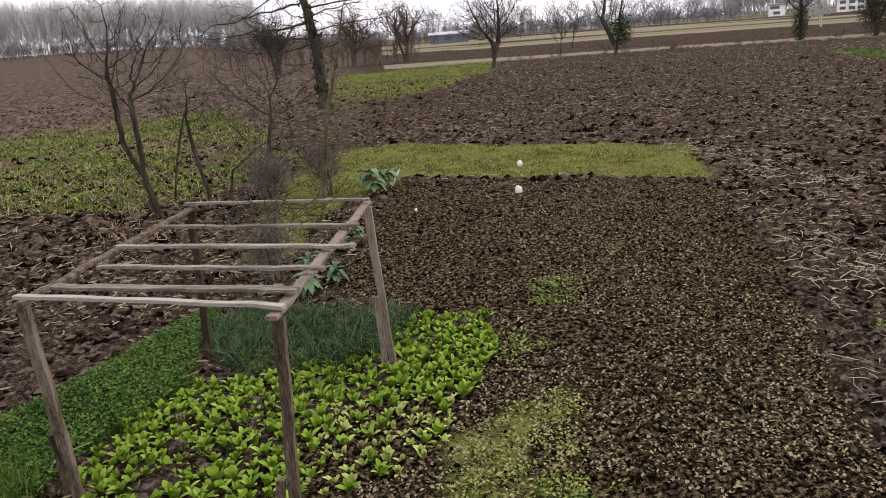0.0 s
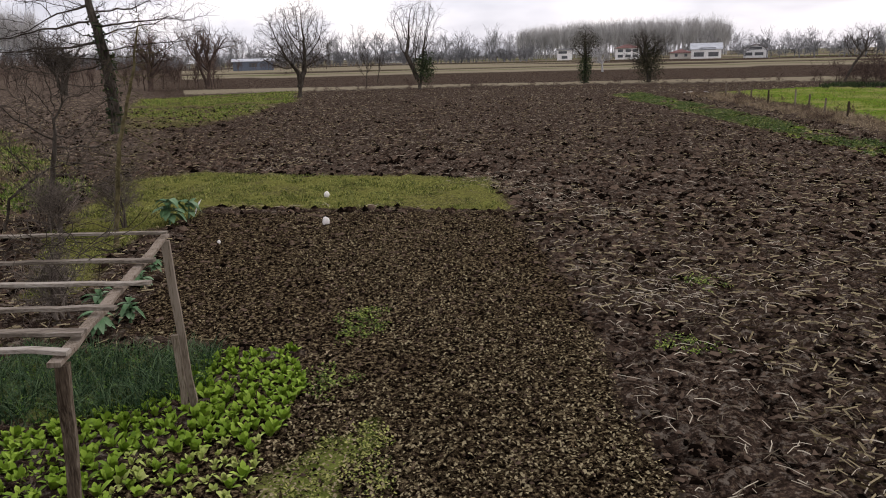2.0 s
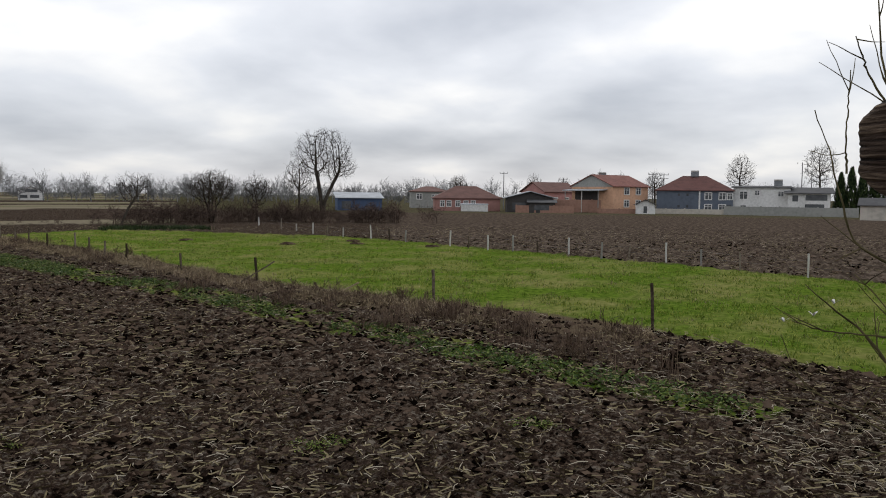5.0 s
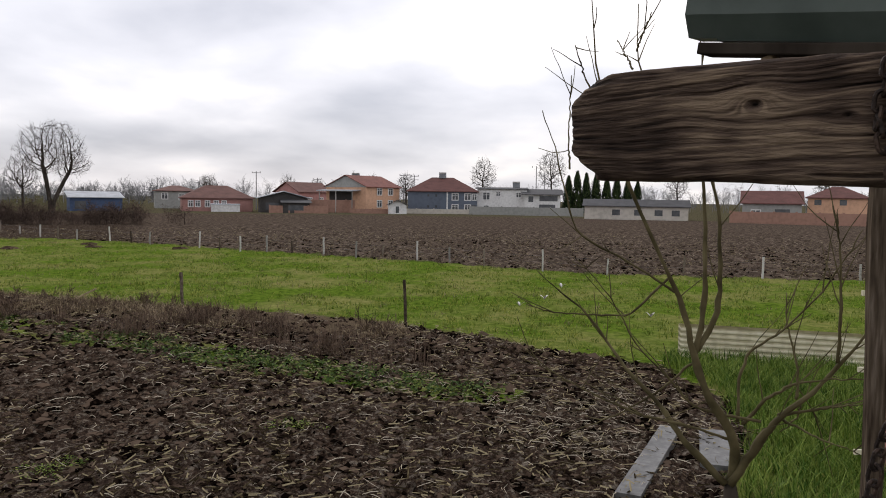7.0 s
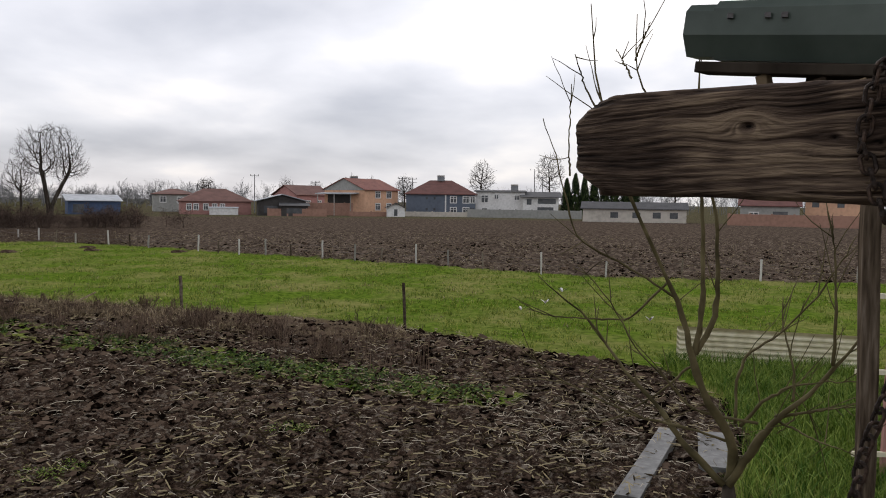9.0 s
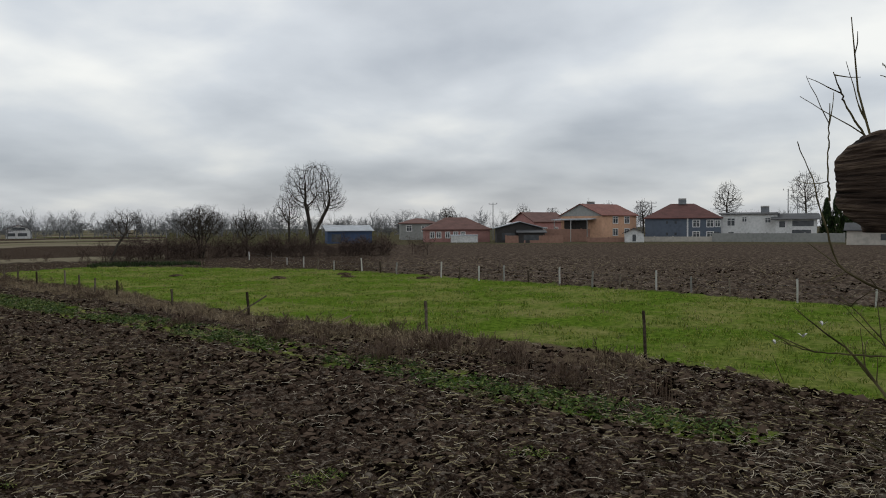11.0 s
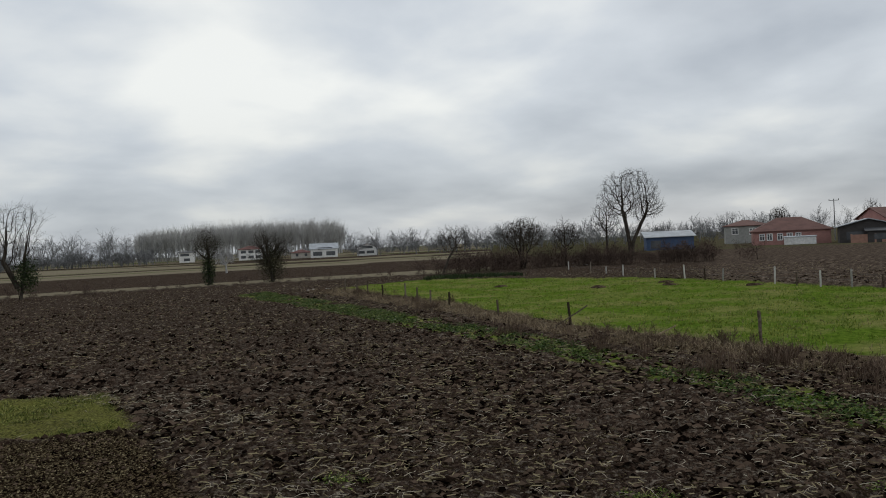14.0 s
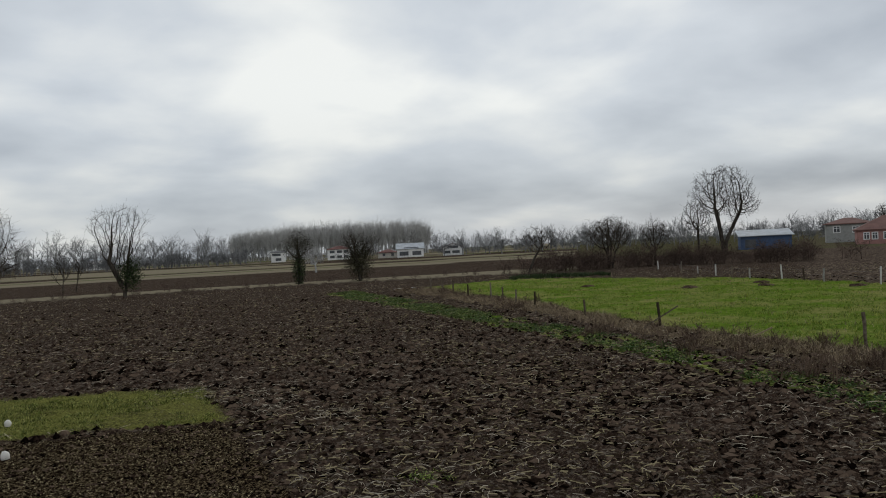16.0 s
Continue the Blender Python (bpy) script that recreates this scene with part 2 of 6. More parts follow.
def mesh_of(name, geo, mat):
    v, q, t = geo.arrays() if isinstance(geo, Geo) else geo
    me = bpy.data.meshes.new(name)
    me.vertices.add(len(v))
    me.vertices.foreach_set("co", np.ascontiguousarray(v, dtype=np.float32).ravel())
    loops = np.concatenate([q.ravel(), t.ravel()]).astype(np.int32)
    me.loops.add(len(loops))
    me.loops.foreach_set("vertex_index", loops)
    starts = np.concatenate([np.arange(len(q)) * 4, len(q) * 4 + np.arange(len(t)) * 3]).astype(np.int32)
    me.polygons.add(len(starts))
    me.polygons.foreach_set("loop_start", starts)
    me.polygons.foreach_set("use_smooth", np.zeros(len(starts), dtype=bool))
    me.update(calc_edges=True)
    if mat:
        me.materials.append(mat)
    return me


def smooth(ob):
    ob.data.polygons.foreach_set("use_smooth", np.ones(len(ob.data.polygons), dtype=bool))
    return ob


def thing(name, at, label, category, group="", kind="", turn=0.0):
    ob = new(name)
    ob.empty_display_size = 0.2
    ob.matrix_world = pose(*at, 0, 0, turn)
    return tagged(ob, label, category, group, kind)


def part(name, geo, mat, parent, label=""):
    ob = new(name, mesh_of(name, geo, mat))
    ob.parent = parent
    return tagged(ob, label)


def lone(name, geo, mat, label, category, group="", kind="", at=(0, 0, 0), turn=0.0):
    ob = new(name, mesh_of(name, geo, mat))
    ob.matrix_world = pose(*at, 0, 0, turn)
    return tagged(ob, label, category, group, kind)


def value_noise(x, y, seed=0):
    xi, yi = np.floor(x).astype(np.int64), np.floor(y).astype(np.int64)
    fx, fy = x - xi, y - yi
    fx, fy = fx * fx * (3 - 2 * fx), fy * fy * (3 - 2 * fy)

    def h(a, b):
        k = (a * 374761393 + b * 668265263 + seed * 974634777) & 0x7FFFFFFF
        k = ((k ^ (k >> 13)) * 1274126177) & 0x7FFFFFFF
        return ((k ^ (k >> 16)) & 0xFFFF) / 65535.0

    return (h(xi, yi) * (1 - fx) + h(xi + 1, yi) * fx) * (1 - fy) + (h(xi, yi + 1) * (1 - fx) + h(xi + 1, yi + 1) * fx) * fy


def fbm(x, y, wave, octaves=4, seed=0, gain=0.5):
    s, a, tot = 0.0, 1.0, 0.0
    for o in range(octaves):
        s = s + a * value_noise(x / wave * 2 ** o, y / wave * 2 ** o, seed + 17 * o)
        tot += a
        a *= gain
    return s / tot


def step(a, b, x):
    t = np.clip((x - a) / (b - a), 0, 1)
    return t * t * (3 - 2 * t)


def inside(poly, x, y):
    """Signed distance to a polygon, positive within."""
    p = np.array(poly, dtype=float)
    d2 = np.full(np.shape(x), 1e18)
    ins = np.zeros(np.shape(x), dtype=bool)
    for (x0, y0), (x1, y1) in zip(p, np.roll(p, -1, axis=0)):
        ex, ey = x1 - x0, y1 - y0
        k = np.clip(((x - x0) * ex + (y - y0) * ey) / (ex * ex + ey * ey + 1e-9), 0, 1)
        d2 = np.minimum(d2, (x - x0 - k * ex) ** 2 + (y - y0 - k * ey) ** 2)
        cross = ((y0 > y) != (y1 > y)) & (x < ex * (y - y0) / (ey if abs(ey) > 1e-9 else 1e-9) + x0)
        ins ^= cross
    return np.where(ins, 1, -1) * np.sqrt(d2)


# ---- the plan of the land ----
LETTUCE = [(0.05, 10.6), (-1.15, 10.75), (-1.9, 9.2), (-3.7, 8.7), (-4.35, 7.2), (-3.9, 6.1), (-1.8, 6.0), (-0.65, 6.6), (-0.25, 8.1), (0.1, 9.4)]
ONION = [(-3.8, 11.6), (-1.0, 10.75), (-1.25, 9.3), (-1.95, 8.95), (-3.2, 8.9), (-4.2, 10.3)]
CLOVER = [(-4.3, 11.9), (-5.1, 9.6), (-5.8, 7.7), (-6.4, 5.0), (-4.4, 5.0), (-4.3, 7.2), (-3.7, 8.75), (-4.1, 10.3)]
STRIP = [(-5.4, 28.2), (-3.0, 29.6), (6.7, 24.6), (5.7, 19.3), (-2.0, 22.2), (-3.4, 19.0), (-3.9, 14.5), (-4.6, 14.5), (-5.6, 20.0)]
GARDEN = [(-2.4, 21.5), (5.6, 19.2), (4.6, 12.0), (3.2, 5.8), (2.2, 2.0), (-4, 2.0), (-3, 6.0), (0.0, 10.5), (-2.4, 12.0)]
WEEDS = [(-0.6, 5.2), (-0.35, 7.0), (0.1, 7.7), (0.8, 8.1), (0.75, 7.1), (0.6, 5.2)]
MIDGRASS = [(-14.5, 92), (2.9, 104), (1.6, 78), (-4.8, 50.5), (-9.4, 50.5)]
LEFTGREEN = [(-27, 43), (-17, 54), (-9.5, 36), (-5.6, 25.5), (-7.5, 22.5), (-9.0, 19.5), (-14, 21.5), (-20, 30)]
MEADOW = [(40, 67), (32.6, 40), (28.6, 29.3), (26.2, 22), (25.2, 15.7), (25.0, 11.7), (24.2, 7.0), (22.6, 4.2), (20.6, 0.5), (19.2, -1.8), (17.0, -2.5), (13.6, -2.6), (11.0, -1.9), (8, -3.4), (10, -20), (44, -20), (42.8, -0.3), (46, 8), (50.5, 20), (55.5, 32), (59, 46), (56, 62), (51, 70)]
VERGE = [(33.9, 70), (27.0, 40), (23.7, 26), (21.0, 17.3), (19.3, 11.8), (17.9, 8), (17.0, 4.4), (15.9, 1.8), (15.0, 2.4), (15.6, 4.9), (16.4, 8.2), (17.8, 12.2), (19.4, 17.8), (21.8, 27), (24.7, 41), (30.6, 70)]
DRYSTRIP = [(40, 67), (32.6, 40), (28.6, 29.3), (26.2, 22), (25.2, 15.7), (25.0, 11.7), (24.2, 6.6), (22.3, 4.6), (21.0, 6.0), (21.6, 11.3), (22.4, 17.3), (24.4, 24), (27.2, 32), (30, 42), (36.5, 68)]


def terrain(x, y):
    x, y = np.asarray(x, dtype=float), np.asarray(y, dtype=float)
    r, az = np.hypot(x, y), np.degrees(np.arctan2(-x, y))
    z = step(6, 24, az) * np.maximum(0, r - 55) * 0.021 * step(75, 50, az)
    z = np.minimum(z, 9.0)
    return z + (fbm(x, y, 9.0, 2, 5) - 0.5) * 0.10 * step(3, 12, r)


def zones(x, y):
    wob = (fbm(x, y, 1.6, 3, 31) - 0.5) * 1.3
    r = np.hypot(x, y)
    soft = 0.18 + r * 0.012
    z = {}

    def m(poly, k=1.0, s=1.0):
        return step(-soft * s, soft * s, inside(poly, x, y) + wob * k)

    z["strip"] = m(STRIP, 0.5)
    z["meadow"] = m(MEADOW, 0.8)
    z["verge"] = m(VERGE, 0.9) * step(0.28, 0.42, fbm(x, y, 2.2, 3, 77))
    z["dry"] = m(DRYSTRIP, 1.0)
    z["clover"] = np.maximum(m(CLOVER, 0.5), m(ONION, 0.2) * 0.5)
    patch = step(0.36, 0.56, fbm(x, y, 3.2, 4, 41))
    z["left"] = np.maximum(m(LEFTGREEN, 2.2) * (0.35 + 0.65 * patch), m(MIDGRASS, 1.5) * (0.4 + 0.6 * patch))
    z["strip"] = z["strip"] * (0.62 + 0.38 * step(0.3, 0.55, fbm(x, y, 1.1, 3, 43)))
    z["garden"] = m(GARDEN, 0.35)
    z["weeds"] = m(WEEDS, 0.5) * step(0.35, 0.55, fbm(x, y, 0.7, 3, 3))
    far = step(96, 112, r + 12 * (fbm(x, y, 60.0, 2, 9) - 0.5)) * (np.degrees(np.arctan2(x, y)) < 42) * (np.degrees(np.arctan2(x, y)) > -6)
    s = (x * 0.28 + y * 0.96)
    z["stubble"] = far * step(0.44, 0.56, value_noise(s / 17.0, x / 300.0, 4))
    z["fargrass"] = far * step(0.5, 0.62, value_noise(s / 23.0 + 7, x / 400.0, 14)) * 0.6
    bear = np.degrees(np.arctan2(x, y))
    z["drysoil"] = step(54, 60, bear) * (1 - z["meadow"]) * step(34, 46, r)
    z["drysoil"] = np.maximum(z["drysoil"], step(-5, -11, bear) * step(24, 40, r) * (1 - z["left"]) * 0.9)
    edge = (np.degrees(np.arctan2(x, y)) > 42) * step(160, 172, r)
    z["fargrass"] = np.maximum(z["fargrass"], edge * 0.42)
    return z


# ---- ground: one sheet to the horizon ----
def build_ground():
    rr = [0.6]
    while rr[-1] < 1600:
        r = rr[-1]
        rr.append(r * (1.05 if r < 4 else 1.0088 if r < 62 else 1.016 if r < 130 else 1.06))
    rr = np.array(rr)
    az = np.concatenate([np.arange(-124, 40, 0.23), np.arange(40, 236, 4.0)])
    n_r, n_a = len(rr), len(az)
    a = np.radians(az)
    x = -np.sin(a)[None] * rr[:, None]
    y = np.cos(a)[None] * rr[:, None]
    z = terrain(x, y)
    zo = zones(x, y)
    green = np.clip(zo["strip"] + zo["meadow"] + zo["verge"] + zo["clover"] + zo["left"] + zo["weeds"], 0, 1)
    r = np.hypot(x, y)
    fade = step(170, 80, r) * np.clip(r / 22, 1.0, 2.2)
    clod = 1 - np.abs(2 * fbm(x, y, 0.62, 3, 11, 0.55) - 1)
    lump = fbm(x, y, 0.3, 3, 12, 0.6)
    rough = np.where(r < 110, (clod - 0.7) * 0.17 + (lump - 0.5) * 0.16 + (value_noise(x / 0.11, y / 0.11, 19) - 0.5) * 0.07, 0)
    fine = (fbm(x, y, 0.13, 2, 13) - 0.5) * 0.14
    turf = (fbm(x, y, 0.5, 2, 14) - 0.5) * 0.07
    g = zo["garden"]
    plow = np.clip(1 - g - green, 0, 1)
    furrow = 0.10 * (fbm(x * 0.5 + y * 0.2, y * 0.5 - x * 0.2, 0.33, 2, 71) - 0.5)
    z = z + fade * (plow * (rough + furrow) + g * (1 - green) * fine + green * turf)
    v = np.stack([x, y, z], -1).reshape(-1, 3)
    i, j = np.meshgrid(np.arange(n_r - 1), np.arange(n_a), indexing="ij")
    j2 = (j + 1) % n_a
    q = np.stack([i * n_a + j, i * n_a + j2, (i + 1) * n_a + j2, (i + 1) * n_a + j], -1).reshape(-1, 4)
    v = np.concatenate([v, [[0, 0, 0]]])
    t = np.array([(n_r * n_a, (k + 1) % n_a, k) for k in range(n_a)])
    ob = new("ground", mesh_of("ground", (v, q, t), None))
    me = ob.data
    for name, val in (("green", np.clip(zo["meadow"] + zo["verge"] + zo["clover"] + zo["weeds"], 0, 1)), ("moss", np.clip(zo["strip"] + zo["left"], 0, 1)),
                      ("dry", np.clip(zo["dry"], 0, 1)), ("garden", g), ("drysoil", zo["drysoil"]), ("stubble", zo["stubble"]), ("fargrass", zo["fargrass"])):
        at = me.attributes.new(name, "FLOAT", "POINT")
        at.data.foreach_set("value", np.append(val.ravel(), 0).astype(np.float32))
    smooth(ob)
    return tagged(ob, "dark brown ploughed field soil with grass strips", "ground", kind="structure")


def ground_material():
    m = bpy.data.materials.new("field_soil")
    m.use_nodes = True
    n, l = m.node_tree.nodes, m.node_tree.links
    b = n["Principled BSDF"]
    b.inputs["Roughness"].default_value, b.inputs["Specular IOR Level"].default_value = 0.95, 0.0
    geo = n.new("ShaderNodeNewGeometry")

    def noise_node(scale, detail=5.0, rough=0.6):
        k = n.new("ShaderNodeTexNoise")
        k.inputs["Scale"].default_value, k.inputs["Detail"].default_value, k.inputs["Roughness"].default_value = scale, detail, rough
        l.new(geo.outputs["Position"], k.inputs["Vector"])
        return k.outputs["Fac"]

    def ramp(src, stops):
        k = n.new("ShaderNodeValToRGB")
        while len(k.color_ramp.elements) < len(stops):
            k.color_ramp.elements.new(0.5)
        for e, (p, c) in zip(k.color_ramp.elements, stops):
            e.position, e.color = p, (*c, 1)
        l.new(src, k.inputs[0])
        return k.outputs[0]

    def mixc(fac, a, b2):
        k = n.new("ShaderNodeMix")
        k.data_type = "RGBA"
        l.new(fac, k.inputs[0])
        l.new(a, k.inputs[6])
        l.new(b2, k.inputs[7])
        return k.outputs[2]

    def mask(name, noise_src, amount=0.7, gain=2.2):
        at = n.new("ShaderNodeAttribute")
        at.attribute_name = name
        a = n.new("ShaderNodeMath")
        a.operation = "MULTIPLY_ADD"
        a.inputs[1].default_value, a.inputs[2].default_value = amount, -amount * 0.5 - 0.5
        l.new(noise_src, a.inputs[0])
        s = n.new("ShaderNodeMath")
        s.operation = "ADD"
        l.new(at.outputs["Fac"], s.inputs[0])
        l.new(a.outputs[0], s.inputs[1])
        g = n.new("ShaderNodeMath")
        g.operation, g.use_clamp = "MULTIPLY_ADD", True
        g.inputs[1].default_value, g.inputs[2].default_value = gain, 0.5
        l.new(s.outputs[0], g.inputs[0])
        return g.outputs[0]

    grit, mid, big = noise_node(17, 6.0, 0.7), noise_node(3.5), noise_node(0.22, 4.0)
    # low grit and mid also go near black: crumb shadows painted into soil
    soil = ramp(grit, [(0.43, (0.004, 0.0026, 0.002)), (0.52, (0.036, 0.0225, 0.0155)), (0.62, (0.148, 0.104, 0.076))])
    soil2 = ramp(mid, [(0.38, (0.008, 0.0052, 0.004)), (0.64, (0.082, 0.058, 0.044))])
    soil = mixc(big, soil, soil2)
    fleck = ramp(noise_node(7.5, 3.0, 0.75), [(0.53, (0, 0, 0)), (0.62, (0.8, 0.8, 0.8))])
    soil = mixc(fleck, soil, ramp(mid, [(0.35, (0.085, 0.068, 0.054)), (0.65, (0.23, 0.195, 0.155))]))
    # tilth likewise carries the shade between tilled crumbs in its dark stop
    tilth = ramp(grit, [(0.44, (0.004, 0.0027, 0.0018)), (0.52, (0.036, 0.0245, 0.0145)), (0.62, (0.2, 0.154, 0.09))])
    soil = mixc(mask("drysoil", big, 0.4), soil, ramp(noise_node(1.6, 6.0, 0.7), [(0.36, (0.032, 0.0235, 0.018)), (0.5, (0.08, 0.06, 0.046)), (0.64, (0.165, 0.128, 0.1))]))
    col = mixc(mask("garden", mid, 0.5), soil, tilth)
    col = mixc(mask("stubble", big, 0.5), col, ramp(mid, [(0.3, (0.15, 0.13, 0.09)), (0.7, (0.25, 0.215, 0.15))]))
    col = mixc(mask("fargrass", big, 0.5), col, ramp(mid, [(0.3, (0.06, 0.075, 0.024)), (0.7, (0.11, 0.12, 0.045))]))
    col = mixc(mask("moss", grit, 1.8, 1.5), col, ramp(grit, [(0.38, (0.05, 0.055, 0.014)), (0.62, (0.2, 0.195, 0.055))]))
    col = mixc(mask("green", grit, 1.0, 1.8), col, mixc(ramp(noise_node(0.25, 6.0, 0.65), [(0.44, (0, 0, 0)), (0.62, (1, 1, 1))]), ramp(mid, [(0.36, (0.05, 0.09, 0.01)), (0.62, (0.13, 0.195, 0.024))]), ramp(mid, [(0.3, (0.13, 0.145, 0.035)), (0.7, (0.25, 0.24, 0.085))])))
    col = mixc(mask("dry", mid, 1.2, 1.6), col, ramp(grit, [(0.3, (0.06, 0.042, 0.028)), (0.7, (0.17, 0.13, 0.085))]))
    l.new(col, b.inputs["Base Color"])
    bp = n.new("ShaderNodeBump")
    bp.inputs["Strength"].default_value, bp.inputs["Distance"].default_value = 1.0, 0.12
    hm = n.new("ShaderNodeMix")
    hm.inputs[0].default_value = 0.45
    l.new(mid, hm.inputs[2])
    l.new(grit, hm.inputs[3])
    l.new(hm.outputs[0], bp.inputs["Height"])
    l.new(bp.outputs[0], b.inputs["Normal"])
    return m


ground = build_ground()
ground.data.materials.append(ground_material())
rng = np.random.default_rng(7)


# ---- bare trees ----
def bend(start, way, length, k, wander, lift, rnd):
    pts, d = [np.array(start, dtype=float)], np.array(way, dtype=float)
    for _ in range(k):
        d = d + rnd.normal(0, wander, 3) + np.array((0, 0, lift))
        d /= np.linalg.norm(d)
        pts.append(pts[-1] + d * length / k)
    return np.array(pts)


def tubes(geo, pts, rad, sides):
    """Many tubes at once: pts n x k x 3, rad n x k."""
    n, k, _ = pts.shape
    d = np.gradient(pts, axis=1)
    d /= np.linalg.norm(d, axis=2)[..., None] + 1e-9
    ref = np.where(np.abs(d[:, :1, 2:]) < 0.8, np.array((0.31, 0.17, 1.0)), np.array((1.0, 0.2, 0.1)))
    a = np.cross(d, np.broadcast_to(ref, d.shape))
    a /= np.linalg.norm(a, axis=2)[..., None] + 1e-9
    b = np.cross(d, a)
    ang = np.arange(sides) * 2 * np.pi / sides
    v = pts[:, :, None] + rad[:, :, None, None] * (np.cos(ang)[:, None] * a[:, :, None] + np.sin(ang)[:, None] * b[:, :, None])
    i, j = np.meshgrid(np.arange(k - 1), np.arange(sides), indexing="ij")
    j2 = (j + 1) % sides
    q = np.stack([i * sides + j, i * sides + j2, (i + 1) * sides + j2, (i + 1) * sides + j], -1).reshape(-1, 4)
    geo.add(v.reshape(-1, 3), (q[None] + (np.arange(n) * k * sides)[:, None, None]).reshape(-1, 4))


def grow(geos, start, way, length, radius, top, rnd, spread=0.75, kids=(5, 5, 5), lift=0.06, thin=0.55, short=0.62, tip=0.004, coarse=False):
    """Grow all branches level by level; geos: one Geo a level."""
    S, W = np.atleast_2d(np.array(start, dtype=float)), np.atleast_2d(np.array(way, dtype=float))
    L, R = np.full(len(S), float(length)), np.full(len(S), float(radius))
    for level in range(top + 1):
        n, k = len(S), ((2 if level == 0 else 1) if coarse else 7 if level == 0 else 5 if level < top else 4)
        pts, d = np.empty((n, k + 1, 3)), W.copy()
        pts[:, 0] = S
        for i in range(k):
            d = d + rnd.normal(0, 0.09 + 0.05 * level, (n, 3)) + np.array((0, 0, lift))
            d /= np.linalg.norm(d, axis=1)[:, None]
            pts[:, i + 1] = pts[:, i] + d * (L / k)[:, None]
        f = np.linspace(0, 1, k + 1)[None]
        rad = np.maximum(tip * 0.6, R[:, None] * (1 - f * (0.5 if level < top else 0.75)))
        tubes(geos[min(level, len(geos) - 1)], pts, rad, (7 if level == 0 else 5 if level == 1 else 3) if not coarse else 3)
        if level == top:
            return
        K = kids[min(level, len(kids) - 1)]
        f0 = 0.35 if level == 0 else 0.2
        f = np.minimum(f0 + (1 - f0) * (np.arange(K)[None] + rnd.random((n, K))) / K, 0.999)
        i = (f * k).astype(int)
        m = np.arange(n)[:, None]
        seg = pts[m, i + 1] - pts[m, i]
        p = pts[m, i] + seg * (f * k - i)[..., None]
        d = seg / np.linalg.norm(seg, axis=2)[..., None]
        side = rnd.normal(0, 1, (n, K, 3))
        side -= d * (side * d).sum(-1)[..., None]
        side /= np.linalg.norm(side, axis=2)[..., None]
        s = (spread * (0.6 + 0.6 * rnd.random((n, K))))[..., None]
        W = (d * np.cos(s) + side * np.sin(s)).reshape(-1, 3)
        S = p.reshape(-1, 3)
        R = np.maximum(tip, R[:, None] * thin * (1.1 - 0.5 * f)).ravel()
        L = (L[:, None] * short * (0.7 + 0.5 * rnd.random((n, K))) * ((1.15 - 0.45 * f) if level == 0 else 1)).ravel()


def bare_tree(name, at, height, label, seed, radius=0.12, top=4, spread=0.7, kids=(6, 5, 5), lean=(0, 0), stem=0.5, lift=0.06, mat=None, short=0.62, tip=0.006, turn=0, category="tree", group="", stems=1, thin=0.55):
    rnd = np.random.default_rng(seed)
    a, c = Geo(), Geo()
    S = np.array([(rnd.normal(0, 0.12) * (stems > 1), rnd.normal(0, 0.12) * (stems > 1), -0.1) for s in range(stems)])
    W = np.array([(lean[0] + rnd.normal(0, 0.25) * (stems > 1), lean[1] + rnd.normal(0, 0.25) * (stems > 1), 1.0) for s in range(stems)])
    grow([a, c], S, W / np.linalg.norm(W, axis=1)[:, None], height * stem, radius, top, rnd, spread, kids, lift, thin, short, tip)
    k = height / max(g.arrays()[0][:, 2].max() for g in (a, c))
    for g in (a, c):
        g.v = [u * k for u in g.v]
    mat = mat or M_bark
    if stems > 3:
        c.add(*a.arrays())
        return lone(name, c, mat, label, category, kind="stuff", at=at), (a, c)
    ob = thing(name, at, label, category, group, turn=turn)
    smooth(part("trunk", a, mat, ob))
    part("crown", c, mat, ob)
    return ob, (a, c)


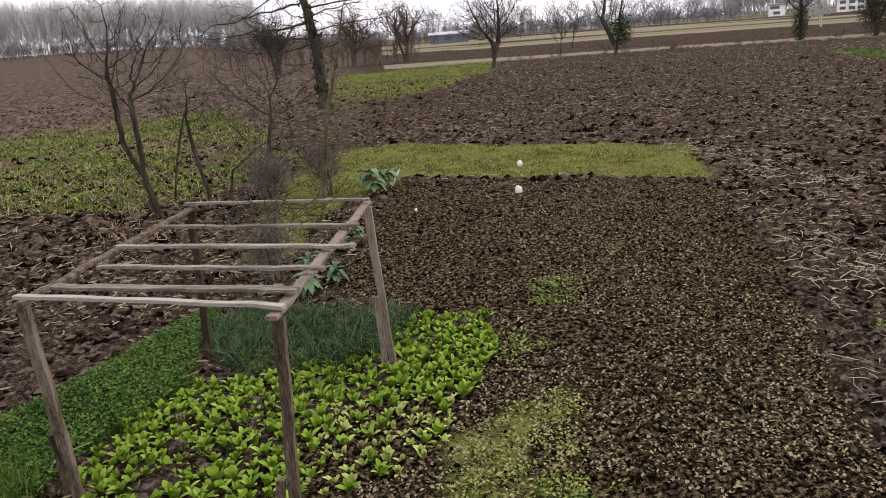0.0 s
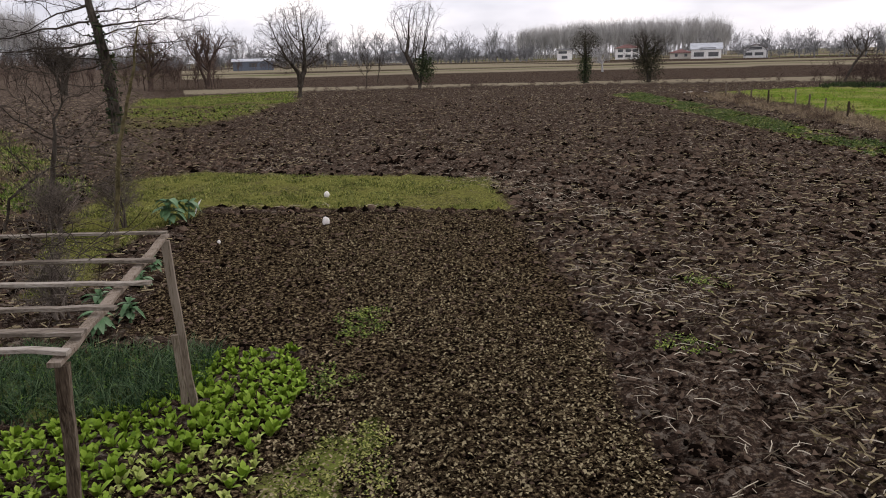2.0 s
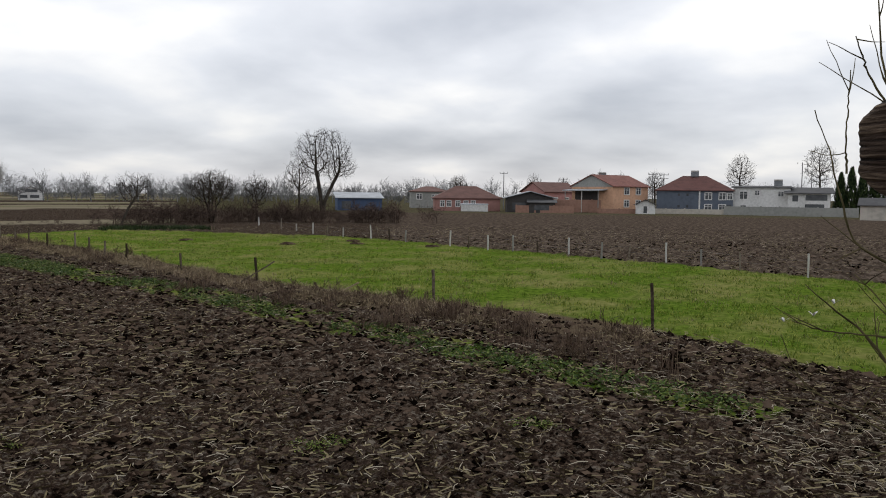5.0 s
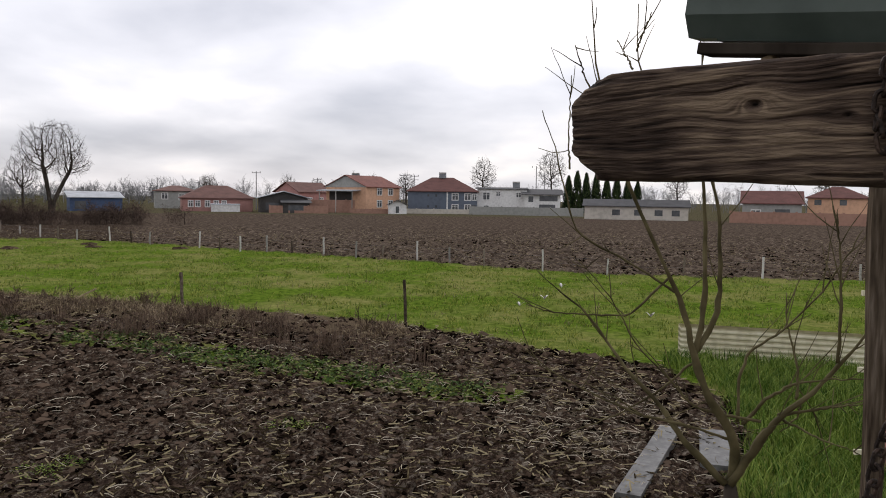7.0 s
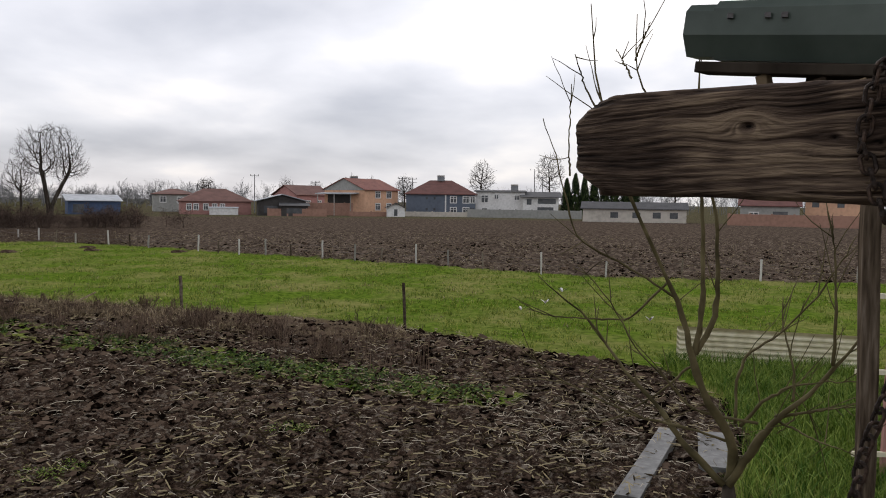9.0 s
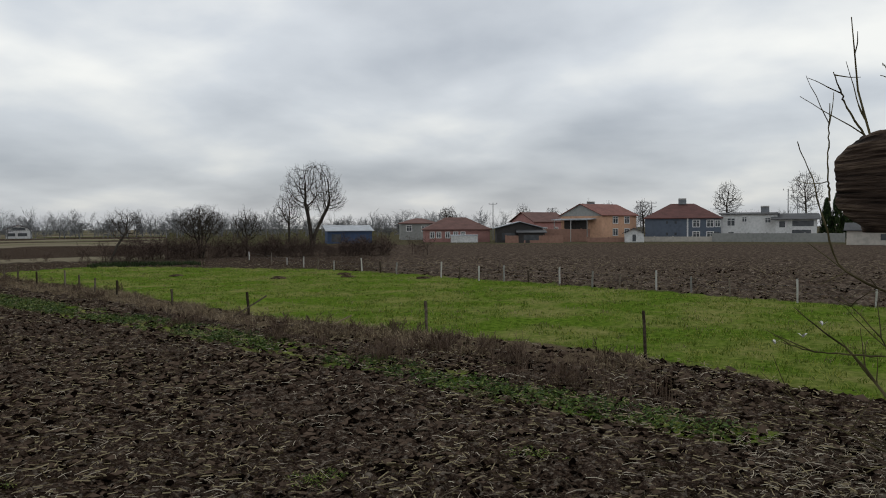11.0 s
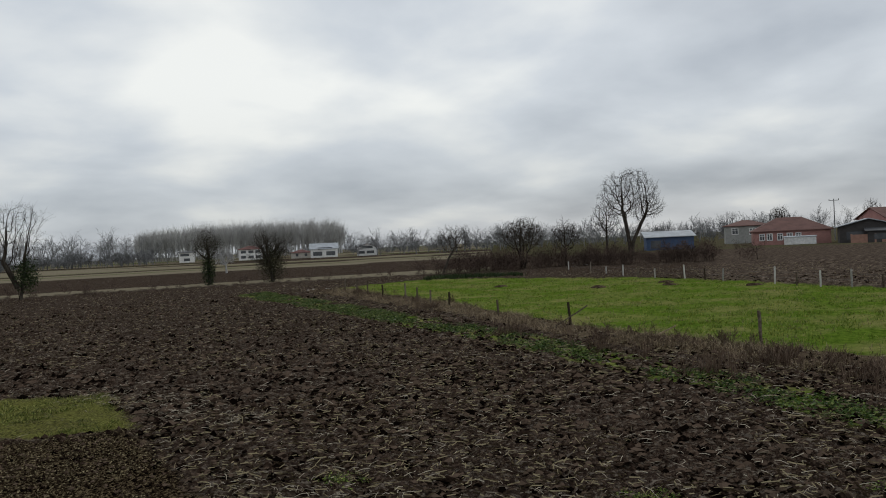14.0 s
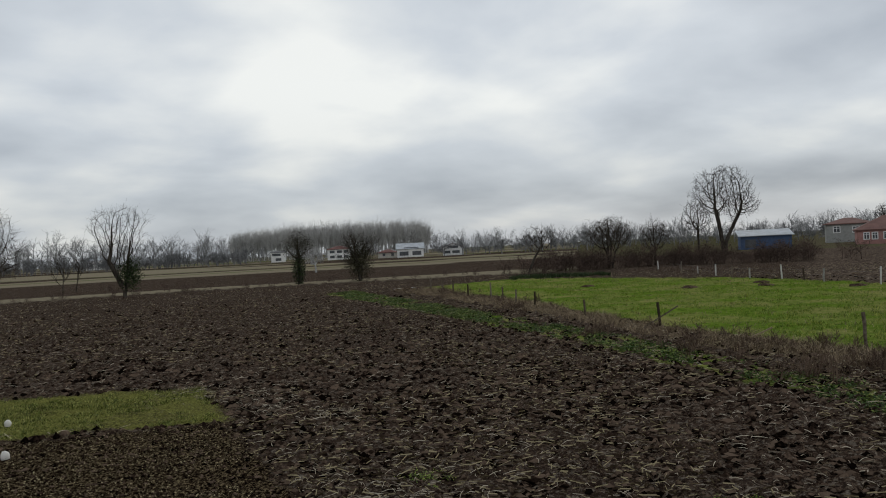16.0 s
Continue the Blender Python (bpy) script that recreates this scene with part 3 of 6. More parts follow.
def colony(stems, cloud, stride, kill, rnd, rounds=90, lift=0.0, wander=0.16):
    """Branches that grow from the stems towards a cloud of points, each tip drawn by the points nearest to it."""
    pos, par = [], []
    for st in stems:
        st = np.asarray(st, dtype=float)
        s = np.concatenate([[0], np.cumsum(np.linalg.norm(np.diff(st, axis=0), axis=1))])
        m = max(2, int(s[-1] / stride))
        for i, f in enumerate(np.linspace(0, s[-1], m + 1)):
            p = np.array([np.interp(f, s, st[:, c]) for c in range(3)]) + rnd.normal(0, 0.06, 3) * stride * (i > 0)
            par.append(len(pos) - 1 if i else -1)
            pos.append(p)
    P, par = np.array(pos), list(par)
    d2 = ((cloud[:, None] - P[None]) ** 2).sum(-1)
    near, dist = d2.argmin(1), np.sqrt(d2.min(1))
    for r in range(rounds):
        cloud, near, dist = cloud[dist > kill], near[dist > kill], dist[dist > kill]
        if not len(cloud):
            break
        pull = np.zeros((len(P), 3))
        np.add.at(pull, near, (cloud - P[near]) / dist[:, None])
        idx = np.unique(near)
        d = pull[idx] / (np.linalg.norm(pull[idx], axis=1)[:, None] + 1e-9) + rnd.normal(0, wander, (len(idx), 3)) + np.array((0, 0, lift))
        fresh = P[idx] + stride * d / np.linalg.norm(d, axis=1)[:, None]
        ok = ((fresh[:, None] - P[None]) ** 2).sum(-1).min(1) > (0.45 * stride) ** 2
        if not ok.any():
            break
        fresh, idx = fresh[ok], idx[ok]
        base = len(P)
        P = np.concatenate([P, fresh])
        par += list(idx)
        q2 = ((cloud[:, None] - fresh[None]) ** 2).sum(-1)
        k, q = q2.argmin(1), np.sqrt(q2.min(1))
        near, dist = np.where(q < dist, base + k, near), np.minimum(dist, q)
    return P, np.array(par)


def ellipsoid(n, centre, radii, rnd, hollow=0.5, seed=0):
    """Points that fill an uneven round crown, denser towards its skin."""
    d = rnd.normal(0, 1, (n, 3))
    d /= np.linalg.norm(d, axis=1)[:, None]
    k = 0.8 + 0.4 * value_noise(d[:, 0] * 2.1 + 9, d[:, 1] * 2.1 + d[:, 2] * 1.7 + 9, seed)
    return np.array(centre) + d * np.array(radii) * (rnd.random((n, 1)) ** hollow) * k[:, None]


def colony_tree(name, at, label, seed, stems, crowns, radius, tip, stride, n=500, mat=None, twigs=2, lift=0.0, category="tree", group="", hollow=0.36, wander=0.12, twig_len=2.0, kill=1.15):
    """A bare tree with round crowns; stems and crowns are given from its foot; crowns: (centre, radii)."""
    rnd = np.random.default_rng(seed)
    cloud = np.concatenate([ellipsoid(int(n * 2.2), c, r, rnd, hollow, seed) for c, r in crowns])
    P, par = colony(stems, cloud, stride, stride * kill, rnd, lift=lift, wander=wander)
    m = len(P)
    w, kids = np.zeros(m), [[] for i in range(m)]
    for i in range(m - 1, -1, -1):
        w[i] = max(1.0, w[i])
        if par[i] >= 0:
            w[par[i]] += w[i]
            kids[par[i]].append(i)
    power = math.log(radius / tip) / math.log(max(w.max(), 3))
    r = tip * w ** power
    a, c = Geo(), Geo()
    heads = [i for i in range(m) if par[i] < 0]
    while heads:
        i = heads.pop()
        run = [par[i], i] if par[i] >= 0 else [i]
        while kids[run[-1]]:
            ks = sorted(kids[run[-1]], key=lambda j: -w[j])
            heads += ks[1:]
            run.append(ks[0])
        if len(run) > 1:
            rr = r[run].copy()
            rr[0] = min(rr[0], rr[1] * 1.2)
            if par[i] < 0:
                rr[0] *= 1.25
            (a if rr[0] > 0.4 * radius else c).tube(P[run], rr, 8 if rr[0] > 0.4 * radius else 5 if rr[0] > 3 * tip else 3, False)
    thin = np.array([i for i in range(m) if r[i] < 2.6 * tip and par[i] >= 0])
    if twigs and len(thin):
        thin = np.repeat(thin, twigs)
        d = P[thin] - P[par[thin]]
        d = d / (np.linalg.norm(d, axis=1)[:, None] + 1e-9) * 0.7 + rnd.normal(0, 0.5, (len(thin), 3)) + np.array((0, 0, lift * 2))
        d /= np.linalg.norm(d, axis=1)[:, None]
        ln = stride * twig_len * rnd.uniform(0.4, 1.2, len(thin))[:, None]
        mid = P[thin] + d * ln * 0.5
        end = mid + (d + rnd.normal(0, 0.25, d.shape)) * ln * 0.5
        tubes(c, np.stack([P[thin], mid, end], 1), np.tile(np.array((0.8, 0.65, 0.4)) * tip, (len(thin), 1)), 3)
    ob = thing(name, at, label, category, group)
    smooth(part("trunk", a, mat or M_bark, ob))
    part("crown", c, mat or M_bark, ob)
    return ob, (a, c)


def leaf_cloud(n, centre, radii, size, rnd, low=0.0):
    """Small tilted leaf quads filling an uneven blob."""
    d = rnd.normal(0, 1, (n, 3))
    d /= np.linalg.norm(d, axis=1)[:, None]
    p = np.array(centre) + d * np.array(radii) * (rnd.random((n, 1)) ** 0.4) * (0.75 + 0.5 * rnd.random((n, 1)))
    p[:, 2] = np.maximum(p[:, 2], low)
    u = rnd.normal(0, 1, (n, 3))
    u /= np.linalg.norm(u, axis=1)[:, None]
    w = np.cross(u, rnd.normal(0, 1, (n, 3)))
    w /= np.linalg.norm(w, axis=1)[:, None]
    s = size * (0.6 + 0.8 * rnd.random((n, 1)))
    v = np.stack([p - u * s, p + w * s * 0.55, p + u * s, p - w * s * 0.55], 1).reshape(-1, 3)
    g = Geo()
    g.add(v, np.arange(4 * n).reshape(-1, 4))
    return g


def zt(x, y):
    return float(terrain(x, y))


# garden fruit trees and thicket beside the pergola
colony_tree("fruit_tree", (-7.94, 19.00, zt(-7.94, 19.00)), "bare young fruit tree with dark leaning trunk", 3, [[(0.00, 0.00, -0.15), (-0.34, 0.00, 0.96), (-0.30, 0.00, 1.86), (-0.35, 0.00, 3.08)], [(-0.29, 0.12, -0.15), (-0.29, 0.12, 0.74), (-0.81, 0.25, 1.90), (-0.88, 0.25, 3.35)]], [((-0.42, 0.0, 4.04), (1.69, 1.35, 1.33)), ((0.36, 0.0, 3.79), (0.95, 0.76, 0.90))], 0.065, 0.005, 0.17, 260, lift=0.14, kill=1.4)
colony_tree("fruit_tree", (-7.17, 20.50, zt(-7.17, 20.50)), "bare forked fruit tree with grey bark", 8, [[(0.00, 0.00, -0.15), (-0.27, 0.00, 1.29), (-0.39, 0.00, 2.36)], [(-1.14, 0.12, -0.15), (-0.85, 0.25, 1.33), (-0.55, 0.25, 2.22)]], [((-0.23, 0.0, 2.57), (1.11, 0.89, 1.07))], 0.05, 0.005, 0.17, 150, kill=1.4)
colony_tree("fruit_tree", (-6.75, 20.40, zt(-6.75, 20.40)), "bare wide fruit tree with tangled twigs", 21, [[(0.00, 0.00, -0.15), (0.28, 0.00, 0.88), (1.25, 0.00, 1.56)], [(1.03, 0.12, -0.15), (1.20, 0.25, 1.09), (1.40, 0.25, 2.21)]], [((1.41, 0.0, 2.72), (1.75, 1.40, 1.67)), ((2.00, 0.0, 1.58), (1.63, 1.30, 0.87))], 0.065, 0.005, 0.17, 240, wander=0.24, kill=1.4)
colony_tree("fruit_tree", (-3.75, 18.00, zt(-3.75, 18.00)), "greenish mossy fruit tree with a tall thin shoot", 5, [[(0.00, 0.00, -0.15), (0.34, 0.00, 2.23), (0.78, 0.00, 3.73), (1.04, 0.00, 4.91)]], [((0.49, 0.0, 1.98), (0.97, 0.78, 0.89)), ((0.85, 0.0, 4.09), (0.63, 0.50, 1.07))], 0.055, 0.0045, 0.17, 90, mat=M_shoot, wander=0.24, kill=1.4)
bare_tree("bramble", (-5.2, 19.0, zt(-5.2, 19)), 1.9, "bare brown bramble thicket under trees", 44, 0.02, 3, 1.1, (7, 6, 5), stem=0.5, mat=M_twig_grey, category="bush", stems=6, tip=0.004)
bare_tree("bramble", (-3.9, 20.2, zt(-3.9, 20.2)), 1.7, "bare brown bramble thicket beside grass", 46, 0.02, 3, 1.1, (7, 6, 4), stem=0.5, mat=M_twig_grey, category="bush", stems=5, tip=0.004)
bare_tree("bramble", (-3.6, 12.9, zt(-3.6, 12.9)), 1.5, "bare brown bramble tangle behind the pergola", 45, 0.02, 3, 1.1, (6, 6, 4), stem=0.5, mat=M_twig_grey, category="bush", stems=6, tip=0.005)
ivy_tree, gs = colony_tree("ivy_tree", (-8.89, 47.70, zt(-8.89, 47.70)), "tall bare tree with ivy on its trunk", 12, [[(0.00, 0.00, -0.15), (-0.12, 0.00, 3.50), (-0.48, 0.00, 6.09), (-0.87, 0.00, 8.31)]], [((-1.60, 0.0, 7.74), (6.21, 4.97, 3.32)), ((2.88, 0.0, 6.47), (2.95, 2.36, 2.45)), ((-4.02, 0.0, 4.76), (3.68, 2.94, 1.58))], 0.3, 0.012, 0.4, 240, kill=1.4)
tv = gs[0].arrays()[0]
rnd = np.random.default_rng(5)
ivy = Geo()
for k in range(1300):
    p = tv[rnd.integers(len(tv))]
    if p[2] < 6.5:
        c = p + rnd.normal(0, 0.12, 3)
        u, w = rnd.normal(0, 0.07, 3), rnd.normal(0, 0.055, 3)
        ivy.add([c - u, c + w, c + u, c - w], [(0, 1, 2, 3)])
part("ivy", ivy, M_ivy, ivy_tree, "dark green ivy leaves")

# row of trees at the far edge of the ploughed field
colony_tree("field_tree", (2.49, 83.9, zt(2.49, 83.9) - 0.1), "bare round-headed tree with short trunk", 14, [[(0, 0, -0.2), (0.1, 0, 1.4), (-0.1, 0, 2.8)], [(0.05, 0, 1.2), (0.7, 0.2, 3.2)]], [((0, 0, 6.6), (3.8, 3.6, 3.4)), ((0, 0, 4.4), (3.7, 3.5, 1.7))], 0.27, 0.011, 0.36, 520, twigs=3)
tr2, gs = colony_tree("field_tree", (16.4, 91.6, 0.0), "bare pollard with upright limbs and ivy base", 15, [[(0, 0, -0.2), (-0.1, 0, 1.5), (-0.5, 0, 3.2)], [(0.1, 0, 0.2), (0.4, 0, 2.0), (0.6, 0.1, 3.6)], [(-0.1, 0, 1.4), (-1.3, 0.2, 4.2)]], [((-0.4, 0, 8.0), (3.3, 3.0, 2.3)), ((-0.2, 0, 5.4), (2.2, 2.0, 2.0))], 0.27, 0.011, 0.45, 300, lift=0.12)
part("ivy", leaf_cloud(2600, (0.7, -0.2, 2.7), (1.3, 1.0, 1.9), 0.085, rnd, 0.1), M_ivy, tr2, "dark green ivy leaves")
tr3, gs = colony_tree("field_tree", (39.2, 97.5, 0.0), "small dense tree wrapped in ivy", 16, [[(0, 0, -0.2), (0.1, 0, 1.6), (0, 0, 3.4)]], [((0, 0, 5.2), (2.0, 1.8, 1.9))], 0.22, 0.011, 0.35, 300, twigs=3)
part("ivy", leaf_cloud(2600, (0, 0, 1.9), (0.95, 0.9, 2.3), 0.08, rnd, 0.1), M_ivy, tr3, "dark green ivy leaves")
part("leaves", leaf_cloud(1500, (0, 0, 5.0), (1.9, 1.7, 1.7), 0.07, rnd), M_olive, tr3, "thin olive brown leaves")
tr4, gs = bare_tree("field_bush", (46.0, 93.4, 0.0), 7.6, "tall dense bush with one leaning bare limb", 18, 0.16, 4, 0.7, (7, 5, 4), stem=0.5, lift=0.08, tip=0.0079, stems=3, category="bush")
part("foliage", leaf_cloud(4200, (0, 0, 2.4), (1.9, 1.6, 2.6), 0.08, rnd, 0.1), M_olive, tr4, "dark olive brown leaves")
bare_tree("field_tree", (-9.8, 124, zt(-9.8, 124)), 11.0, "bare reddish tree behind the field", 19, 0.18, 4, 0.7, (7, 5, 4), stem=0.4, mat=M_twig_red, tip=0.0094, stems=3)
bare_tree("field_tree", (-17, 118, zt(-17, 118)), 9.5, "bare reddish bushy tree behind the field", 23, 0.18, 4, 0.8, (7, 5, 4), stem=0.4, mat=M_twig_red, tip=0.0094, stems=3)
bare_tree("field_tree", (-24, 100, zt(-24, 100)), 8.5, "bare grey bushy tree behind the field", 24, 0.18, 4, 0.8, (7, 5, 4), stem=0.4, tip=0.0094, stems=3)
bare_tree("sapling", (11.8, 105, 0), 6.5, "thin bare sapling at the field edge", 26, 0.08, 3, 0.5, (7, 5), stem=0.6, tip=0.0115)
bare_tree("sapling", (16.0, 126, 0), 6.5, "thin bare sapling at the field edge", 27, 0.08, 3, 0.5, (7, 5), stem=0.6, tip=0.0115)
bare_tree("blossom_tree", (64, 150, 0), 6.0, "small pale blossoming tree in stubble field", 28, 0.15, 4, 0.8, (7, 6, 5), stem=0.4, tip=0.0216, mat=M_poplar)

# the big twin-stemmed tree by the village and its neighbours
colony_tree("walnut_tree", (118.2, 92.5, 0), "large bare walnut tree with rounded crown", 71, [[(0, 0, -0.3), (-0.1, 0.1, 2.6), (-0.35, 0.5, 6.0), (-0.6, 1.0, 8.5)], [(0.1, -0.15, -0.3), (0.3, -0.5, 2.6), (1.0, -1.7, 5.6), (1.6, -2.8, 8.0)]], [((0.1, 0.0, 11.6), (5.6, 5.9, 4.9)), ((1.6, -2.6, 9.0), (3.4, 3.6, 2.4))], 0.36, 0.02, 0.5, 640, lift=0.03, twigs=2)
colony_tree("village_tree", (127, 105.3, 0), "smaller bare tree beside the walnut", 36, [[(0, 0, -0.2), (0, 0, 4.0)]], [((0, 0, 7.6), (3.0, 3.0, 3.4))], 0.2, 0.022, 0.5, 330, lift=0.1)
colony_tree("hedge_tree", (75.5, 77.4, 0), "bare spreading tree in the hedge", 37, [[(0, 0, -0.2), (-0.4, 0.3, 2.4)], [(0.3, 0, -0.2), (0.6, -0.4, 2.2)], [(0.1, 0.3, -0.2), (0.2, 0.5, 2.8)]], [((0, 0, 4.5), (3.1, 3.1, 2.2))], 0.16, 0.014, 0.32, 420, twigs=3)
colony_tree("hedge_tree", (62.2, 78.4, 0), "bare leaning tree in the hedge", 38, [[(0, 0, -0.2), (0.7, -0.5, 2.0), (1.5, -1.0, 3.4)]], [((1.2, -0.8, 4.4), (2.0, 2.0, 1.7))], 0.14, 0.014, 0.32, 220)
colony_tree("hedge_tree", (82.5, 75.9, 0), "bare tree with fine twigs in the hedge", 39, [[(0, 0, -0.2), (0.1, 0, 2.2)]], [((0, 0, 4.3), (2.3, 2.3, 2.2))], 0.14, 0.014, 0.32, 300, twigs=3)
colony_tree("hedge_tree", (86, 88, 0), "bare tree with fine twigs in the hedge", 40, [[(0, 0, -0.2), (0.1, 0, 2.4)]], [((0, 0, 5.0), (2.7, 2.7, 2.4))], 0.14, 0.014, 0.34, 300, twigs=3)
for k, (x, y, h) in enumerate(((222.5, 34, 15.6), (224.6, 14.8, 17.9), (211.8, 113, 10), (236, 60, 11.5), (240, 72, 11.0), (238, 90, 9.5), (230, -20, 12), (215, -55, 13), (240, 130, 10), (234, 98, 10.5), (238, 78, 11.5))):
    w = 0.24 * h
    colony_tree("village_tree", (x, y, 0), "bare round-crowned tree behind village houses", 80 + k, [[(0, 0, -0.3), (0.1, 0, h * 0.42), (0, 0.1, h * 0.62)]], [((0, 0, h * 0.68), (w, w, h * 0.31))], 0.24, 0.035, 0.6, 330, lift=0.12)


# ---- woods far off ----
def template(seed, height, spread, kids, stem, lift, top=3, tip=0.05, radius=0.22):
    rnd = np.random.default_rng(seed)
    g = Geo()
    grow([g], (0, 0, -0.3), (0, 0, 1), height * stem, radius, top, rnd, spread, kids, lift, tip=tip, coarse=True)
    v, q, t = g.arrays()
    return v * np.float32(height / v[:, 2].max()), q, t


def wood(name, spots, heights, temps, mat, label, rnd):
    g = Geo()
    for (x, y), h in zip(spots, heights):
        v, q, t = temps[rnd.integers(len(temps))]
        a = rnd.random() * 6.283
        c, s = math.cos(a), math.sin(a)
        w = v @ np.array(((c, s, 0), (-s, c, 0), (0, 0, 1)))
        k = h / w[:, 2].max()
        g.add(w * k * np.array((0.9 + 0.2 * rnd.random(),) * 2 + (1,)) + np.array((x, y, zt(x, y) - 0.2)), q, t)
    return lone(name, g, mat, label, "trees", kind="stuff")


POP = [template(200 + k, 24, 0.26, (26, 3), 0.93, 0.1, top=2, tip=0.024, radius=0.3) for k in range(6)]
WILD = [template(220 + k, 12, 0.6 + 0.06 * k, (7, 4, 3), 0.36 + 0.05 * k, 0.07, top=3, tip=0.022, radius=0.12) for k in range(6)]


def polar(d, bearing):
    a = math.radians(bearing)
    return (d * math.sin(a), d * math.cos(a))


# bearings to the right of straight ahead
stand = [(r, b + rng.uniform(-0.15, 0.15)) for r in range(7) for b in np.arange(17.4, 31.3, 0.3)]
spots = [polar(545 + 11 * r + rng.normal(0, 3), b) for r, b in stand]
wood("poplar_plantation", spots, [(27.5 + rng.normal(0, 0.7)) * (0.78 + 0.22 * min(1, (b - 17.0) / 6.0) ** 0.6) * (1 - 0.12 * max(0, b - 30.2)) for r, b in stand], POP, M_poplar, "bare pale poplar plantation behind white houses", rng)
spots = [polar(400 + 12 * r + rng.normal(0, 3), b + rng.uniform(-0.2, 0.2)) for r in range(7) for b in np.arange(-34, -14.5, 0.55)]
wood("poplar_plantation", spots, [28 + rng.normal(0, 0.7) for s in spots], POP, M_poplar, "bare pale poplar rows beyond the ploughed field", rng)
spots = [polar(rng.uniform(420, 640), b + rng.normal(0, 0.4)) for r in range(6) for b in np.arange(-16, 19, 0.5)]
wood("far_wood", spots, [rng.choice((5, 7, 9, 12, 16, 21)) * rng.uniform(0.8, 1.15) for s in spots], WILD, M_bark_hazed, "bare grey brown woodland on the horizon", rng)
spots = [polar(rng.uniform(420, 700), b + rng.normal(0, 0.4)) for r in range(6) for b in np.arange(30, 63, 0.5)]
wood("far_wood", spots, [rng.choice((4, 6, 8, 11, 15)) * rng.uniform(0.8, 1.15) for s in spots], WILD, M_bark_hazed, "bare grey brown woodland behind the hedge", rng)
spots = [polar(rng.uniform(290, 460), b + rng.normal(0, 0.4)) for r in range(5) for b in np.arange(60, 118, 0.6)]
wood("far_wood", spots, [rng.choice((4, 6, 8, 11)) * rng.uniform(0.8, 1.15) for s in spots], WILD, M_bark_hazed, "bare grey brown trees behind the village", rng)
spots = [polar(rng.uniform(300, 330), b + rng.normal(0, 0.4)) for r in range(3) for b in np.arange(-36, 4, 0.6)]
wood("scrub", spots, [rng.uniform(2.5, 6) for s in spots], WILD, M_twig_red, "low brown scrub at the field's far edge", rng)
spots = [polar(rng.uniform(120, 135), b + rng.normal(0, 0.3)) for r in range(2) for b in np.arange(-18, -3, 0.5)]
wood("scrub", spots, [rng.uniform(2.5, 5.5) for s in spots], WILD, M_twig_red, "bare reddish scrub behind the field", rng)
BRUSH = [template(260 + k, 4, 0.9, (6, 5, 3), 0.4, 0.05, top=3, tip=0.02, radius=0.06) for k in range(4)]
spots = [polar(rng.uniform(395, 420), b + rng.normal(0, 0.5)) for r in range(2) for b in np.arange(-15, 19, 0.45)] + [polar(rng.uniform(300, 420), b + rng.normal(0, 0.5)) for r in range(2) for b in np.arange(32, 62, 0.4)]
spots += [polar(rng.uniform(485, 520), b + rng.normal(0, 0.4)) for r in range(2) for b in np.arange(-37, -13, 0.4)]
spots += [polar(rng.uniform(635, 660), b + rng.normal(0, 0.4)) for r in range(2) for b in np.arange(16, 33, 0.4)] + [polar(rng.uniform(395, 460), b + rng.normal(0, 0.5)) for r in range(2) for b in np.arange(-15, 18, 0.45)]
spots += [polar(rng.uniform(372, 396), b + rng.normal(0, 0.5)) for r in range(2) for b in np.arange(-37, -6, 0.42)]
wood("far_scrub", spots, [rng.uniform(4, 9) for s in spots], BRUSH, M_bark_hazed, "dense grey brown scrub under the woods", rng)
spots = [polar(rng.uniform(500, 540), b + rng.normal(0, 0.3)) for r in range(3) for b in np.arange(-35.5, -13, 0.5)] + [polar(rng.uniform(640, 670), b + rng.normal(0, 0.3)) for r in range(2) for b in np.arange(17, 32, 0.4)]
wood("far_wood", spots, [rng.uniform(13, 20) for s in spots], WILD, M_bark_hazed, "bare grey woodland behind the poplars", rng)
# hedge between the meadow and the village
HEDGE = [template(240 + k, 3, 1.0, (7, 5, 4), 0.4, 0.04, top=3, tip=0.008, radius=0.035) for k in range(5)]
spots = []
for k in range(160):
    f = rng.random()
    spots.append((62 + 32 * f + rng.normal(0, 1.2), 80 - 22 * f + rng.normal(0, 2.0) + 8 * (1 - abs(2 * f - 1))))
wood("hedge", spots, [rng.uniform(1.5, 3.5) for s in spots], HEDGE, M_twig_red, "dense bare brown bramble hedge", rng)
spots = [polar(rng.uniform(95, 108), b) for b in rng.uniform(2, 42, 60)]
wood("field_edge_weeds", spots, [rng.uniform(0.4, 1.6) for s in spots], HEDGE, M_twig_red, "low brown weeds along the field edge", rng)


